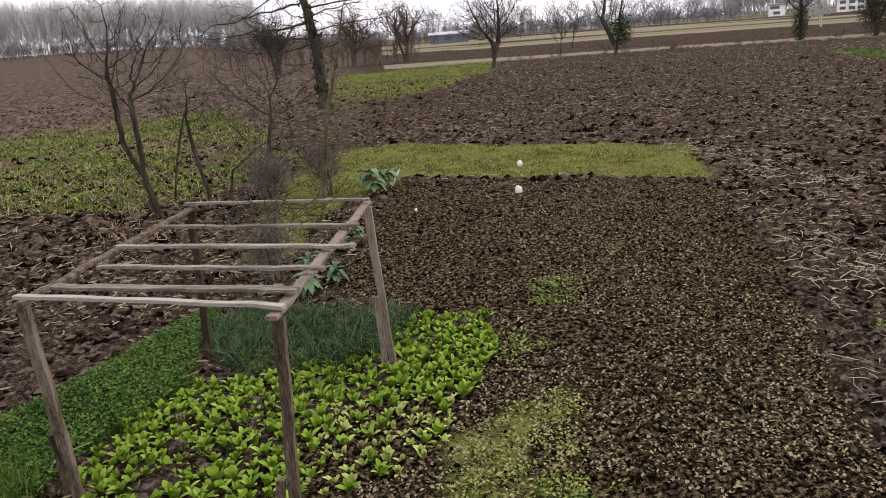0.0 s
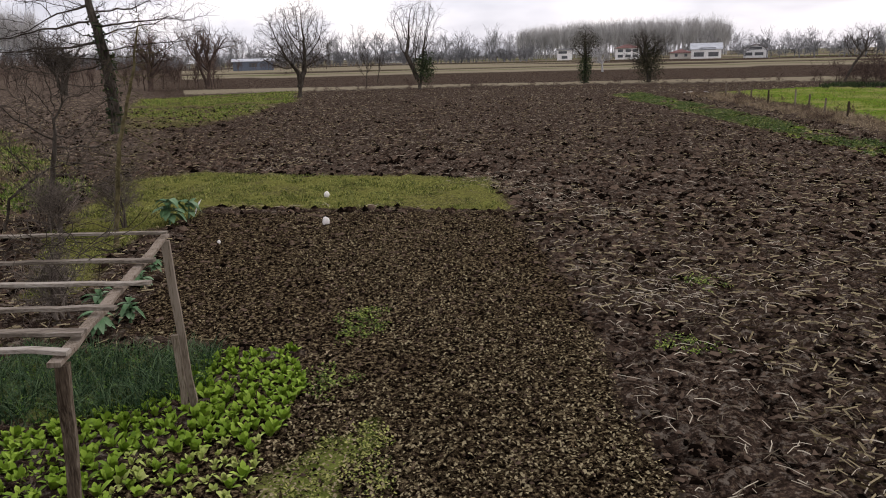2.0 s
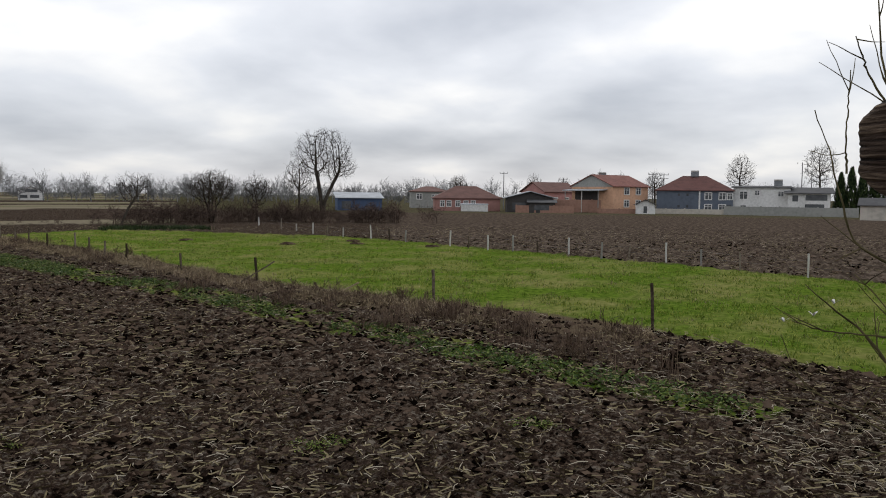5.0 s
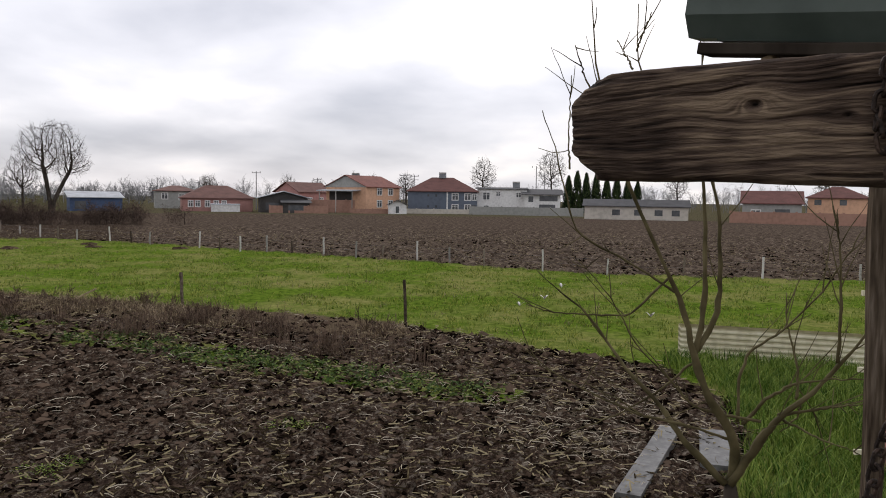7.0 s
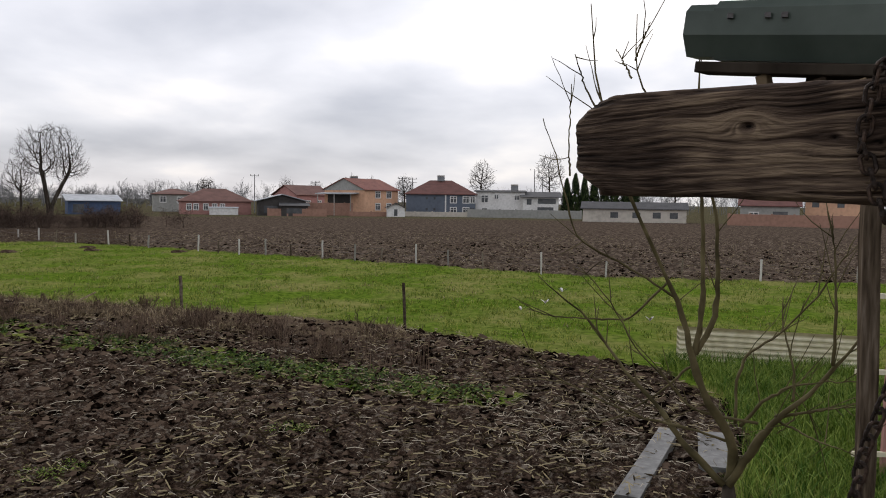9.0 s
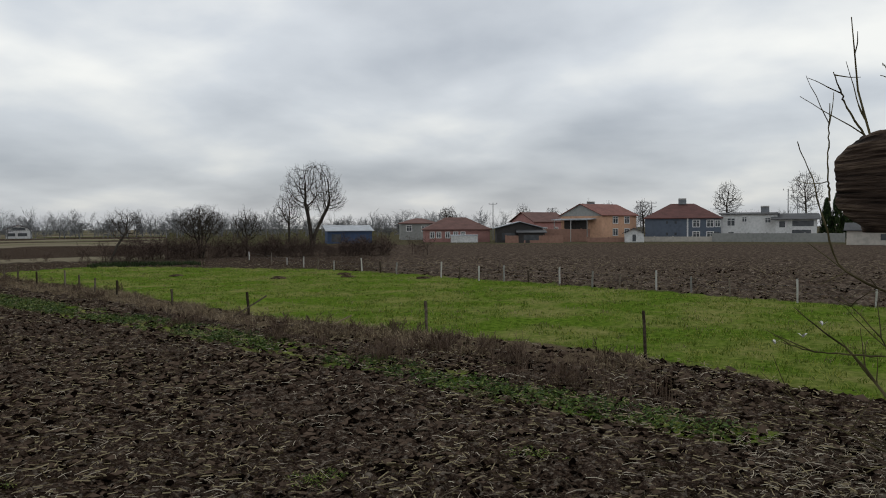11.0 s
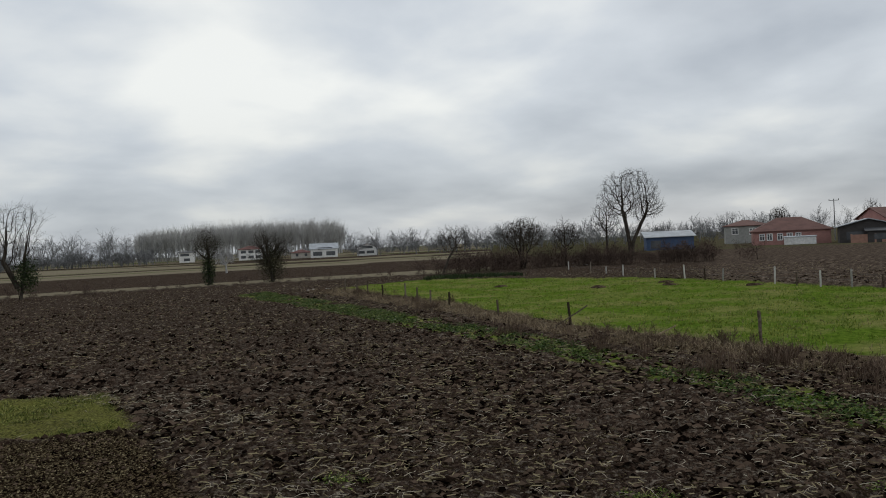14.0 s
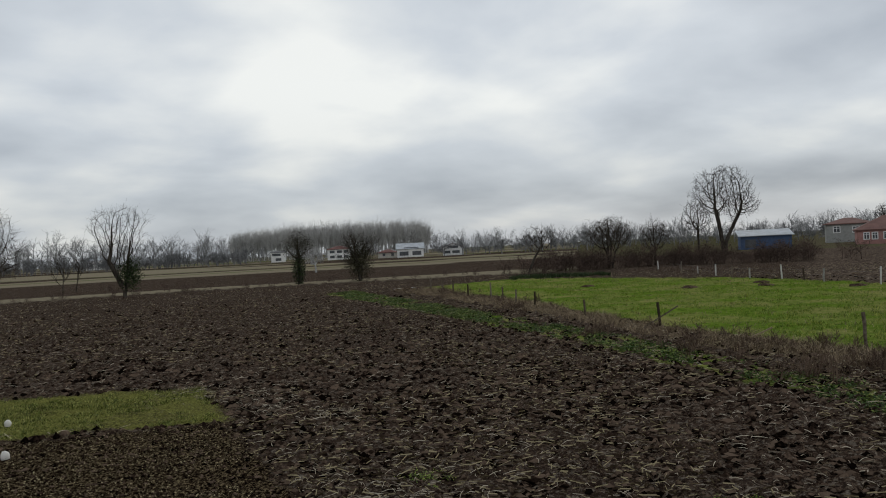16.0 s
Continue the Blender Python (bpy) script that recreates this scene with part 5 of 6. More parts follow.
def scatter(poly, n, rnd):
    p = np.array(poly)
    lo, hi = p.min(0), p.max(0)
    out = np.zeros((0, 2))
    while len(out) < n:
        c = rnd.uniform(lo, hi, (n * 2, 2))
        out = np.concatenate([out, c[inside(poly, c[:, 0], c[:, 1]) > 0]])
    return out[:n]


def blades(pts, h, w, rnd, lean=0.5, z0=-0.02):
    """One tapered, bent blade at each point."""
    n = len(pts)
    z = terrain(pts[:, 0], pts[:, 1]) + z0
    a = rnd.random(n) * 6.283
    hh = h * rnd.uniform(0.55, 1.3, n)
    ww = w * rnd.uniform(0.7, 1.3, n)
    l = lean * rnd.random(n) * hh
    b = rnd.random(n) * 6.283
    s = np.stack([np.cos(a), np.sin(a), 0 * a], -1) * ww[:, None] * 0.5
    p = np.stack([pts[:, 0], pts[:, 1], z], -1)
    o = np.stack([np.cos(b) * l, np.sin(b) * l, 0 * b], -1)
    mid = p + o * 0.35 + np.stack([0 * a, 0 * a, hh * 0.6], -1)
    top = p + o + np.stack([0 * a, 0 * a, hh], -1)
    v = np.stack([p - s, p + s, mid + s * 0.7, mid - s * 0.7, top], 1).reshape(-1, 3)
    k = np.arange(n)[:, None] * 5
    return v, k + np.array((0, 1, 2, 3)), k + np.array((3, 2, 4))


def clumps(pts, per, radius, rnd):
    return np.repeat(pts, per, axis=0) + rnd.normal(0, radius, (len(pts) * per, 2))


rnd = np.random.default_rng(23)
lone("onion_rows", blades(clumps(scatter(ONION, 460, rnd), 10, 0.04, rnd), 0.25, 0.013, rnd, 1.9), M_onion, "dense dark green onion leaves in the bed", "onions", kind="stuff")
pts = np.concatenate([scatter(CLOVER, 34000, rnd), scatter(ONION, 2500, rnd)])


def leaflets(pts, size, height, rnd):
    n = len(pts)
    p = np.stack([pts[:, 0], pts[:, 1], terrain(pts[:, 0], pts[:, 1]) + height * rnd.random(n)], -1)
    a = rnd.random(n) * 6.283
    t = rnd.normal(0, 0.35, (n, 2))
    u = np.stack([np.cos(a), np.sin(a), t[:, 0]], -1) * (size * rnd.uniform(0.6, 1.4, n))[:, None]
    w = np.stack([-np.sin(a), np.cos(a), t[:, 1]], -1) * (size * 0.7 * rnd.uniform(0.6, 1.4, n))[:, None]
    c = np.stack([0 * a, 0 * a, size * 0.35 + 0 * a], -1)
    v = np.stack([p - u, p - w + c, p + u, p + w + c], 1).reshape(-1, 3)
    return v, np.arange(4 * n).reshape(-1, 4), np.zeros((0, 3), np.int32)


lone("clover_cover", leaflets(pts, 0.022, 0.15, rnd), M_clover, "low green clover and weeds beside the bed", "ground cover", kind="stuff")
pts = np.concatenate([clumps(scatter([(-6.4, 5.2), (-4.2, 5.2), (-4.5, 6.7), (-5.6, 7.2)], 160, rnd), 22, 0.06, rnd)])
lone("grass_tuft", blades(pts, 0.3, 0.012, rnd, 0.9), M_lush, "lush green grass beside the pergola post", "grass", kind="stuff")
pts = clumps(scatter(WEEDS, 85, rnd), 34, 0.075, rnd)
lone("weed_patch", leaflets(pts, 0.017, 0.08, rnd), M_moss, "yellow-green chickweed mats on bare soil", "weeds", kind="stuff")
pts = np.concatenate([clumps(c + rnd.normal(0, 0.22, (26, 2)), 16, 0.06, rnd) for c in ((0.35, 9.3), (0.9, 11.2), (0.5, 6.0), (5.2, 9.4), (9.8, 7.6), (12.6, 5.2), (8.0, 4.2), (7.0, 12.0), (1.2, 11.8))])
lone("weed_patch", leaflets(pts, 0.02, 0.06, rnd), M_fallow, "scattered yellow-green weeds on soil", "weeds", kind="stuff")
# dry lettuce leaves and mulch at the bed's edge
pts = scatter([(-2.2, 5.3), (-0.4, 5.3), (-0.2, 8.0), (0.6, 10.5), (0.1, 10.4), (-0.35, 8.0), (-0.8, 6.5), (-1.8, 6.0)], 200, rnd)
lone("dry_leaves", leaflets(pts, 0.03, 0.03, rnd), M_dry, "dry pale leaves on the soil", "leaves", kind="stuff")


# ---- kale plants ----
def kale(at, s, seed):
    rnd = np.random.default_rng(seed)
    ob = thing("kale_plant", at, "grey-green kale plant with drooping leaves", "kale", "kale row")
    g = Geo()
    g.tube([(0, 0, -0.05), (0.02, 0, 0.35 * s)], [0.03, 0.02], 6)
    part("stalk", g, M_kale, ob)
    for k in range(20):
        lg = Geo()
        leaf(lg, 0.3 * s * rnd.uniform(0.6, 1.1), 0.17 * s, k * 2.4, rnd.uniform(0.1, 1.0), rnd.uniform(0.4, 1.2), (0, 0, s * rnd.uniform(0.1, 0.38)))
        part("leaf", lg, M_kale, ob)


for k, (x, y, s) in enumerate(((-2.85, 20.2, 1.6), (-2.45, 20.9, 1.2), (-2.9, 12.0, 1.3), (-2.55, 12.6, 1.1), (-2.65, 14.4, 1.1), (-2.6, 15.6, 1.0), (-3.1, 13.2, 1.2))):
    kale((x, y, zt(x, y)), s * (1.0 if y > 18 else 0.75), 600 + k)
for x, y, s in ((1.22, 22.8, 0.11), (0.94, 18.85, 0.12), (-1.5, 17.6, 0.05)):
    g = Geo()
    bm = bmesh.new()
    bmesh.ops.create_icosphere(bm, subdivisions=2, radius=1)
    me = bpy.data.meshes.new("white_stone")
    for vert in bm.verts:
        vert.co *= 1 + 0.18 * noise.noise(vert.co * 1.7 + Vector((x, y, 0)))
    bm.to_mesh(me)
    bm.free()
    me.materials.append(M_stone)
    ob = new("white_stone", me)
    ob.matrix_world = pose(x, y, zt(x, y) + s * 0.7, 0, 0, 30) @ Matrix.Diagonal((s * 0.8, s * 0.7, s, 1))
    tagged(ob, "white rounded stone on the ground", "stone", "white stones")
    smooth(ob)
g = Geo()
leaf(g, 0.45, 0.16, 0.4, 1.2, 0.2)
lone("plastic_scrap", g, M_white, "white plastic scrap stuck beside the kale", "scrap", at=(-2.35, 21.4, zt(-2.35, 21.4)))

# ---- grass, verge and meadow ----
rnd = np.random.default_rng(29)
pts = clumps(scatter(STRIP, 3800, rnd), 9, 0.09, rnd)
pts = pts[fbm(pts[:, 0], pts[:, 1], 0.9, 3, 15) > 0.4]
lone("grass_strip", blades(pts, 0.075, 0.02, rnd, 1.8), M_moss, "short yellow-green grass strip across the garden", "grass", kind="stuff")
pts = np.concatenate([clumps(scatter(LEFTGREEN, 2200, rnd), 14, 0.22, rnd), clumps(scatter(MIDGRASS, 1300, rnd), 12, 0.4, rnd)])
pts = pts[fbm(pts[:, 0], pts[:, 1], 3.2, 4, 41) > 0.42]
lone("weedy_grass", blades(pts, 0.15, 0.05, rnd, 1.4), M_fallow, "yellow-green weedy grass on fallow ground", "grass", kind="stuff")
pts = clumps(scatter([(-30, 44), (-17, 58), (-5, 26), (-7, 17), (-14, 14), (-22, 26)], 500, rnd), 14, 0.3, rnd)
lone("fallow_weeds", blades(pts, 0.2, 0.04, rnd, 1.6), M_dry, "pale dry weeds on fallow ground", "weeds", kind="stuff")
pts = clumps(scatter(MEADOW, 12000, rnd), 9, 0.13, rnd)
far = np.hypot(pts[:, 0], pts[:, 1])
pts = pts[(rnd.random(len(pts)) < np.clip(30.0 / far, 0, 1)) & (fbm(pts[:, 0], pts[:, 1], 2.2, 3, 6) > 0.36)]
lone("meadow_grass", blades(pts, 0.13, 0.028, rnd, 1.5), M_grass, "bright green uneven meadow grass", "grass", kind="stuff")
pts = clumps(scatter(MEADOW, 420, rnd), 12, 0.25, rnd)
pts = pts[np.hypot(pts[:, 0], pts[:, 1]) > 22]
lone("meadow_straw", blades(pts, 0.14, 0.02, rnd, 1.8), M_dry, "pale dead grass tufts in the meadow", "grass", kind="stuff")
pts = clumps(scatter(VERGE, 3600, rnd), 12, 0.18, rnd)
pts = pts[fbm(pts[:, 0], pts[:, 1], 1.7, 3, 77) > 0.43]
lone("verge_weeds", leaflets(pts, 0.045, 0.14, rnd), M_verge, "green leafy weeds along the field edge", "weeds", kind="stuff")
pts = clumps(scatter(DRYSTRIP, 1900, rnd), 16, 0.22, rnd)
pts = pts[fbm(pts[:, 0], pts[:, 1], 3.0, 3, 55) > 0.46]
lone("dry_grass", blades(pts, 0.27, 0.02, rnd, 1.9), M_dry, "tall dry straw-coloured grass along the fence", "grass", kind="stuff")
pts = np.concatenate([clumps(np.array([c]) + rnd.normal(0, 0.4, (7, 2)), 9, 0.1, rnd) for c in ((19.9, 13.2), (19.4, 12.4), (20.6, 9.2), (19.2, 7.6), (18.8, 6.4), (20.9, 16.2), (22.0, 20.4), (23.0, 24.0), (24.6, 28.5), (17.8, 4.4), (21.3, 11.4))])
lone("dead_weeds", blades(pts, 0.9, 0.012, rnd, 0.7), M_weed, "tall thin brown dead stems at field edge", "weeds", kind="stuff")
# brushy dead stalks between the field and the meadow
STALK = [template(270 + k, 1, 0.55, (6, 4, 3), 0.5, 0.08, top=3, tip=0.004, radius=0.012) for k in range(5)]
spots = [tuple(p) for p in clumps(scatter(DRYSTRIP, 30, rnd), 6, 0.5, rnd)] + [tuple(p) for p in clumps(np.array(((19.4, 12.6), (20.7, 9.0), (18.6, 6.2), (21.6, 18.2), (23.2, 24.4), (22.0, 12.0), (21.4, 6.4))), 9, 0.35, rnd)]
wood("dead_stalks", spots, [rnd.uniform(0.3, 0.95) for s in spots], STALK, M_weed, "brushy brown dead weed stalks at field edge", rnd)
# leafy grass by the slab and the young tree
pts = clumps(scatter([(17.0, -2.6), (13.6, -2.7), (11.0, -2.0), (8.2, -3.0), (9.5, -6.5), (15, -6.5), (20.5, -5.8), (20.5, -1.5)], 900, rnd), 20, 0.14, rnd)
lone("lush_grass", blades(pts, 0.34, 0.018, rnd, 1.2), M_lush, "lush green grass round the young tree", "grass", kind="stuff")
# molehills in the meadow
for k, (x, y) in enumerate(((50.5, 36), (53.5, 38.5), (47, 40), (52, 30), (46, 50))):
    bm = bmesh.new()
    bmesh.ops.create_icosphere(bm, subdivisions=3, radius=0.6)
    for vert in bm.verts:
        vert.co.z *= 0.3
        vert.co *= 1 + 0.25 * noise.noise(vert.co * 3 + Vector((k, 0, 0)))
    me = bpy.data.meshes.new("molehill")
    bm.to_mesh(me)
    bm.free()
    me.materials.append(M_clod)
    ob = new("molehill", me)
    ob.location = (x, y, zt(x, y))
    tagged(ob, "low dark molehill in the meadow", "molehill", "molehills")

# ---- ploughed soil: clods, straw, litter ----
rnd = np.random.default_rng(31)


def field_points(n, rmin, rmax, b0, b1, p=0.0):
    b = np.radians(rnd.uniform(b0, b1, n))
    r = rmin * (rmax / rmin) ** rnd.random(n) if p == 0 else (rmin ** p + rnd.random(n) * (rmax ** p - rmin ** p)) ** (1 / p)
    p = np.stack([np.sin(b) * r, np.cos(b) * r], -1)
    z = zones(p[:, 0], p[:, 1])
    bad = z["strip"] + z["meadow"] + z["clover"] + (inside(LETTUCE, p[:, 0], p[:, 1]) > 0) + (inside(ONION, p[:, 0], p[:, 1]) > 0)
    return p[bad < 0.4], z["garden"][bad < 0.4], (z["left"] + z["verge"])[bad < 0.4]


ico_v = np.array(((1, 0, 0), (-1, 0, 0), (0, 1, 0), (0, -1, 0), (0, 0, 1), (0, 0, -1), (0.75, 0.75, 0.3)), dtype=float)
ico_t = np.array(((0, 6, 4), (6, 2, 4), (2, 1, 4), (1, 3, 4), (3, 0, 4), (6, 0, 5), (2, 6, 5), (1, 2, 5), (3, 1, 5), (0, 3, 5)))
pts, gar, oth = field_points(80000, 4.5, 75, -38, 108, 0.5)
n = len(pts)
s = np.where(gar > 0.5, 0.02, 0.036) * rnd.uniform(0.5, 2.2, n) * np.clip(np.hypot(*pts.T) / 12, 0.7, 1.8)
wv = ico_v[None] * (1 + rnd.normal(0, 0.22, (n, 7, 1)))
wv = wv * (rnd.uniform(0.6, 1.5, (n, 1, 3)) * np.array((1, 1, 0.6))) * s[:, None, None]
a = rnd.random(n) * 6.283
rot = np.zeros((n, 3, 3))
rot[:, 0, 0], rot[:, 0, 1], rot[:, 1, 0], rot[:, 1, 1], rot[:, 2, 2] = np.cos(a), -np.sin(a), np.sin(a), np.cos(a), 1
wv = np.einsum("nij,nkj->nki", rot, wv)
wv += np.stack([pts[:, 0], pts[:, 1], terrain(pts[:, 0], pts[:, 1]) + s * 0.15], -1)[:, None]
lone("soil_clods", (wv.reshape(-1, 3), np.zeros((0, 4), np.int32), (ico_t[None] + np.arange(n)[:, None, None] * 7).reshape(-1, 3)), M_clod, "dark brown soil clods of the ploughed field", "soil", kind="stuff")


def sticks(pts, length, thick, rnd, lift=0.05, bent=0.0):
    """Thin three-sided straws, each a little kinked at its middle."""
    n = len(pts)
    a = rnd.random(n) * 6.283
    t = rnd.normal(0, 0.16, n)
    u = np.stack([np.cos(a), np.sin(a), t], -1) * (length * rnd.uniform(0.3, 1.3, n) ** 1.2)[:, None] * 0.5
    k = (thick * rnd.uniform(0.5, 1.4, n))[:, None]
    s = np.stack([-np.sin(a), np.cos(a), 0 * a], -1) * k
    z = np.stack([0 * a, 0 * a, 1 + 0 * a], -1) * k
    p = np.stack([pts[:, 0], pts[:, 1], terrain(pts[:, 0], pts[:, 1]) + lift * rnd.random(n) + 0.035], -1)
    rings = [p - u, p + u]
    if bent:
        side = np.stack([-np.sin(a), np.cos(a), 0 * a], -1) * (np.linalg.norm(u, axis=1) * rnd.normal(0, bent, n))[:, None]
        rings.insert(1, p + side + np.stack([0 * a, 0 * a, 0.03 * rnd.random(n)], -1))
    v = np.stack([w for c in rings for w in (c - s, c + s, c + z * 1.5)], 1).reshape(-1, 3)
    m = len(rings)
    b = np.arange(n)[:, None] * 3 * m
    q = np.concatenate([b + 3 * i + np.array(f) for i in range(m - 1) for f in ((0, 1, 4, 3), (1, 2, 5, 4), (2, 0, 3, 5))])
    return v, q, np.concatenate([b + np.array((0, 2, 1)), b + 3 * (m - 1) + np.array((0, 1, 2))])


pts, gar, oth = field_points(19000, 6, 90, -2, 108, 0.8)
pts = pts[(gar < 0.3)]
lone("corn_stalks", sticks(pts, 0.22, 0.005, rnd, 0.11, 0.12), M_straw, "pale broken corn stalks on ploughed soil", "straw", kind="stuff")
pts, gar, oth = field_points(80000, 5, 95, -36, 108, 0.8)
pts = pts[(gar < 0.5) & (fbm(pts[:, 0], pts[:, 1], 4.0, 3, 61) > 0.4)]
lone("straw_scraps", sticks(pts, 0.17, 0.009, rnd, 0.14), M_litter, "short dull straw scraps on ploughed soil", "straw", kind="stuff")
pts = clumps(np.array([(6.4, 23.0), (7.2, 21.6), (7.0, 19.6), (6.2, 24.6), (8.0, 18.0), (6.0, 11.2), (14.2, 0.4), (13.2, 1.0), (14.8, 1.6), (13.0, -0.3), (5.6, 12.6), (12.4, 0.3), (15.4, 0.2), (16.2, -0.6), (15.0, -0.9)]), 90, 0.5, rnd)
lone("straw_heap", sticks(pts, 0.21, 0.004, rnd, 0.1, 0.2), M_straw, "loose pale maize straw on the soil", "straw", kind="stuff")
pts, gar, oth = field_points(90000, 4.0, 26, -12, 62, 0.7)
pts = pts[gar > 0.4]
bare = (pts[:, 0] + 0.22 * (pts[:, 1] - 12) < 0.9 + 2.2 * (fbm(pts[:, 0], pts[:, 1], 3.0, 3, 67) - 0.5)) & (pts[:, 1] > 9.5)
pts = pts[(fbm(pts[:, 0], pts[:, 1], 2.4, 3, 66) > 0.36) & (~bare | (rnd.random(len(pts)) < 0.22))]
lone("leaf_litter", leaflets(pts, 0.02, 0.06, rnd), M_litter, "small brown and olive withered weeds on tilled soil", "litter", kind="stuff")


# ---- fences ----
def fence_post(x, y, h, concrete, lean=(0, 0), name="fence_post"):
    g = plank((0, 0, -0.25), (lean[0], lean[1], h), 0.10 if concrete else 0.085, 0.09 if concrete else 0.08, int(x * 31 + y * 17) % 997, 4, 0.006)
    return lone(name, g, M_post if concrete else M_post_w, "pale concrete fence post at meadow edge" if concrete else "thin dark wooden fence post in dry grass", "fence post", "far fence posts" if concrete else "near fence posts", at=(x, y, zt(x, y)))


FAR_FENCE = [(71.3, 65.2), (66.5, 57.6), (63.2, 52.7), (60.0, 48.0), (58.6, 45.2), (58.0, 42.9), (57.4, 39.4), (56.4, 36.8), (55.9, 34.9), (54.0, 29.6), (52.9, 27.4), (51.8, 25.2), (51.4, 23.0), (50.9, 20.9), (50.3, 18.4), (48.6, 15.6), (48.5, 13.8), (48.1, 11.4), (47.6, 9.2), (45.3, 6.7), (43.8, 3.2), (42.7, -0.3), (42.9, -4.2), (43.2, -8.2), (43.6, -13.0)]
for k, (x, y) in enumerate(FAR_FENCE):
    fence_post(x, y, 1.05 + 0.18 * math.sin(k * 2.3), k % 3 != 1, (0.05 * math.sin(k * 1.7), 0.06 * math.cos(k)))
NEAR_FENCE = [(23.3, 5.8), (25.0, 14.3), (30.5, 38.0), (31.3, 40.9), (33.4, 46.5), (32.2, 43.5), (34.4, 51.0), (35.3, 54.5), (36.3, 57.8), (27.6, 30.3), (26.4, 24.2), (37.4, 61.5)]
for k, (x, y) in enumerate(NEAR_FENCE):
    fence_post(x, y, (1.45, 1.25)[k] if k < 2 else 1.1 + 0.15 * math.sin(k * 1.9), False, (-0.05 * math.sin(k * 2.1), 0.08 * math.cos(k * 1.3)))


def wires(name, posts, heights, label):
    g = Geo()
    for h in heights:
        for (x0, y0), (x1, y1) in zip(posts, posts[1:]):
            g.tube([(x0, y0, zt(x0, y0) + h), ((x0 + x1) / 2, (y0 + y1) / 2, zt((x0 + x1) / 2, (y0 + y1) / 2) + h - 0.03), (x1, y1, zt(x1, y1) + h)], [0.004] * 3, 3, False)
    return lone(name, g, M_wire, label, "fence wire")


wires("fence_wire", FAR_FENCE, (0.5, 0.85), "thin rusty wires strung along far fence posts")
lone("leaning_stake", plank((0, 0, -0.1), (0.9, -1.5, 1.0), 0.07, 0.06, 77, 4), M_post_w, "leaning weathered stake in the meadow edge", "stake", at=(25.4, 24.6, 0))
lone("leaning_stake", plank((0, 0, -0.1), (0.7, -0.9, 0.45), 0.06, 0.05, 78, 4), M_dry, "pale leaning stick in dry grass", "stake", at=(24.9, 19.0, 0))
g = Geo()
rnd = np.random.default_rng(3)
for k in range(5):
    leaf(g, 0.9, 0.5, k * 1.3, 0.25, 0.4, (rnd.normal(0, 0.3), rnd.normal(0, 0.2), 0.05))
lone("plastic_sheet", g, M_white, "crumpled white plastic sheet on the ground", "plastic sheet", at=(38.0, 68.0, 0))
pts = clumps(scatter([(52, 68), (60, 62), (62, 64), (54, 71)], 200, rnd), 14, 0.3, rnd)
lone("nettle_patch", blades(pts, 0.45, 0.06, rnd, 0.8), M_ivy, "dark green nettles at the meadow's far corner", "weeds", kind="stuff")

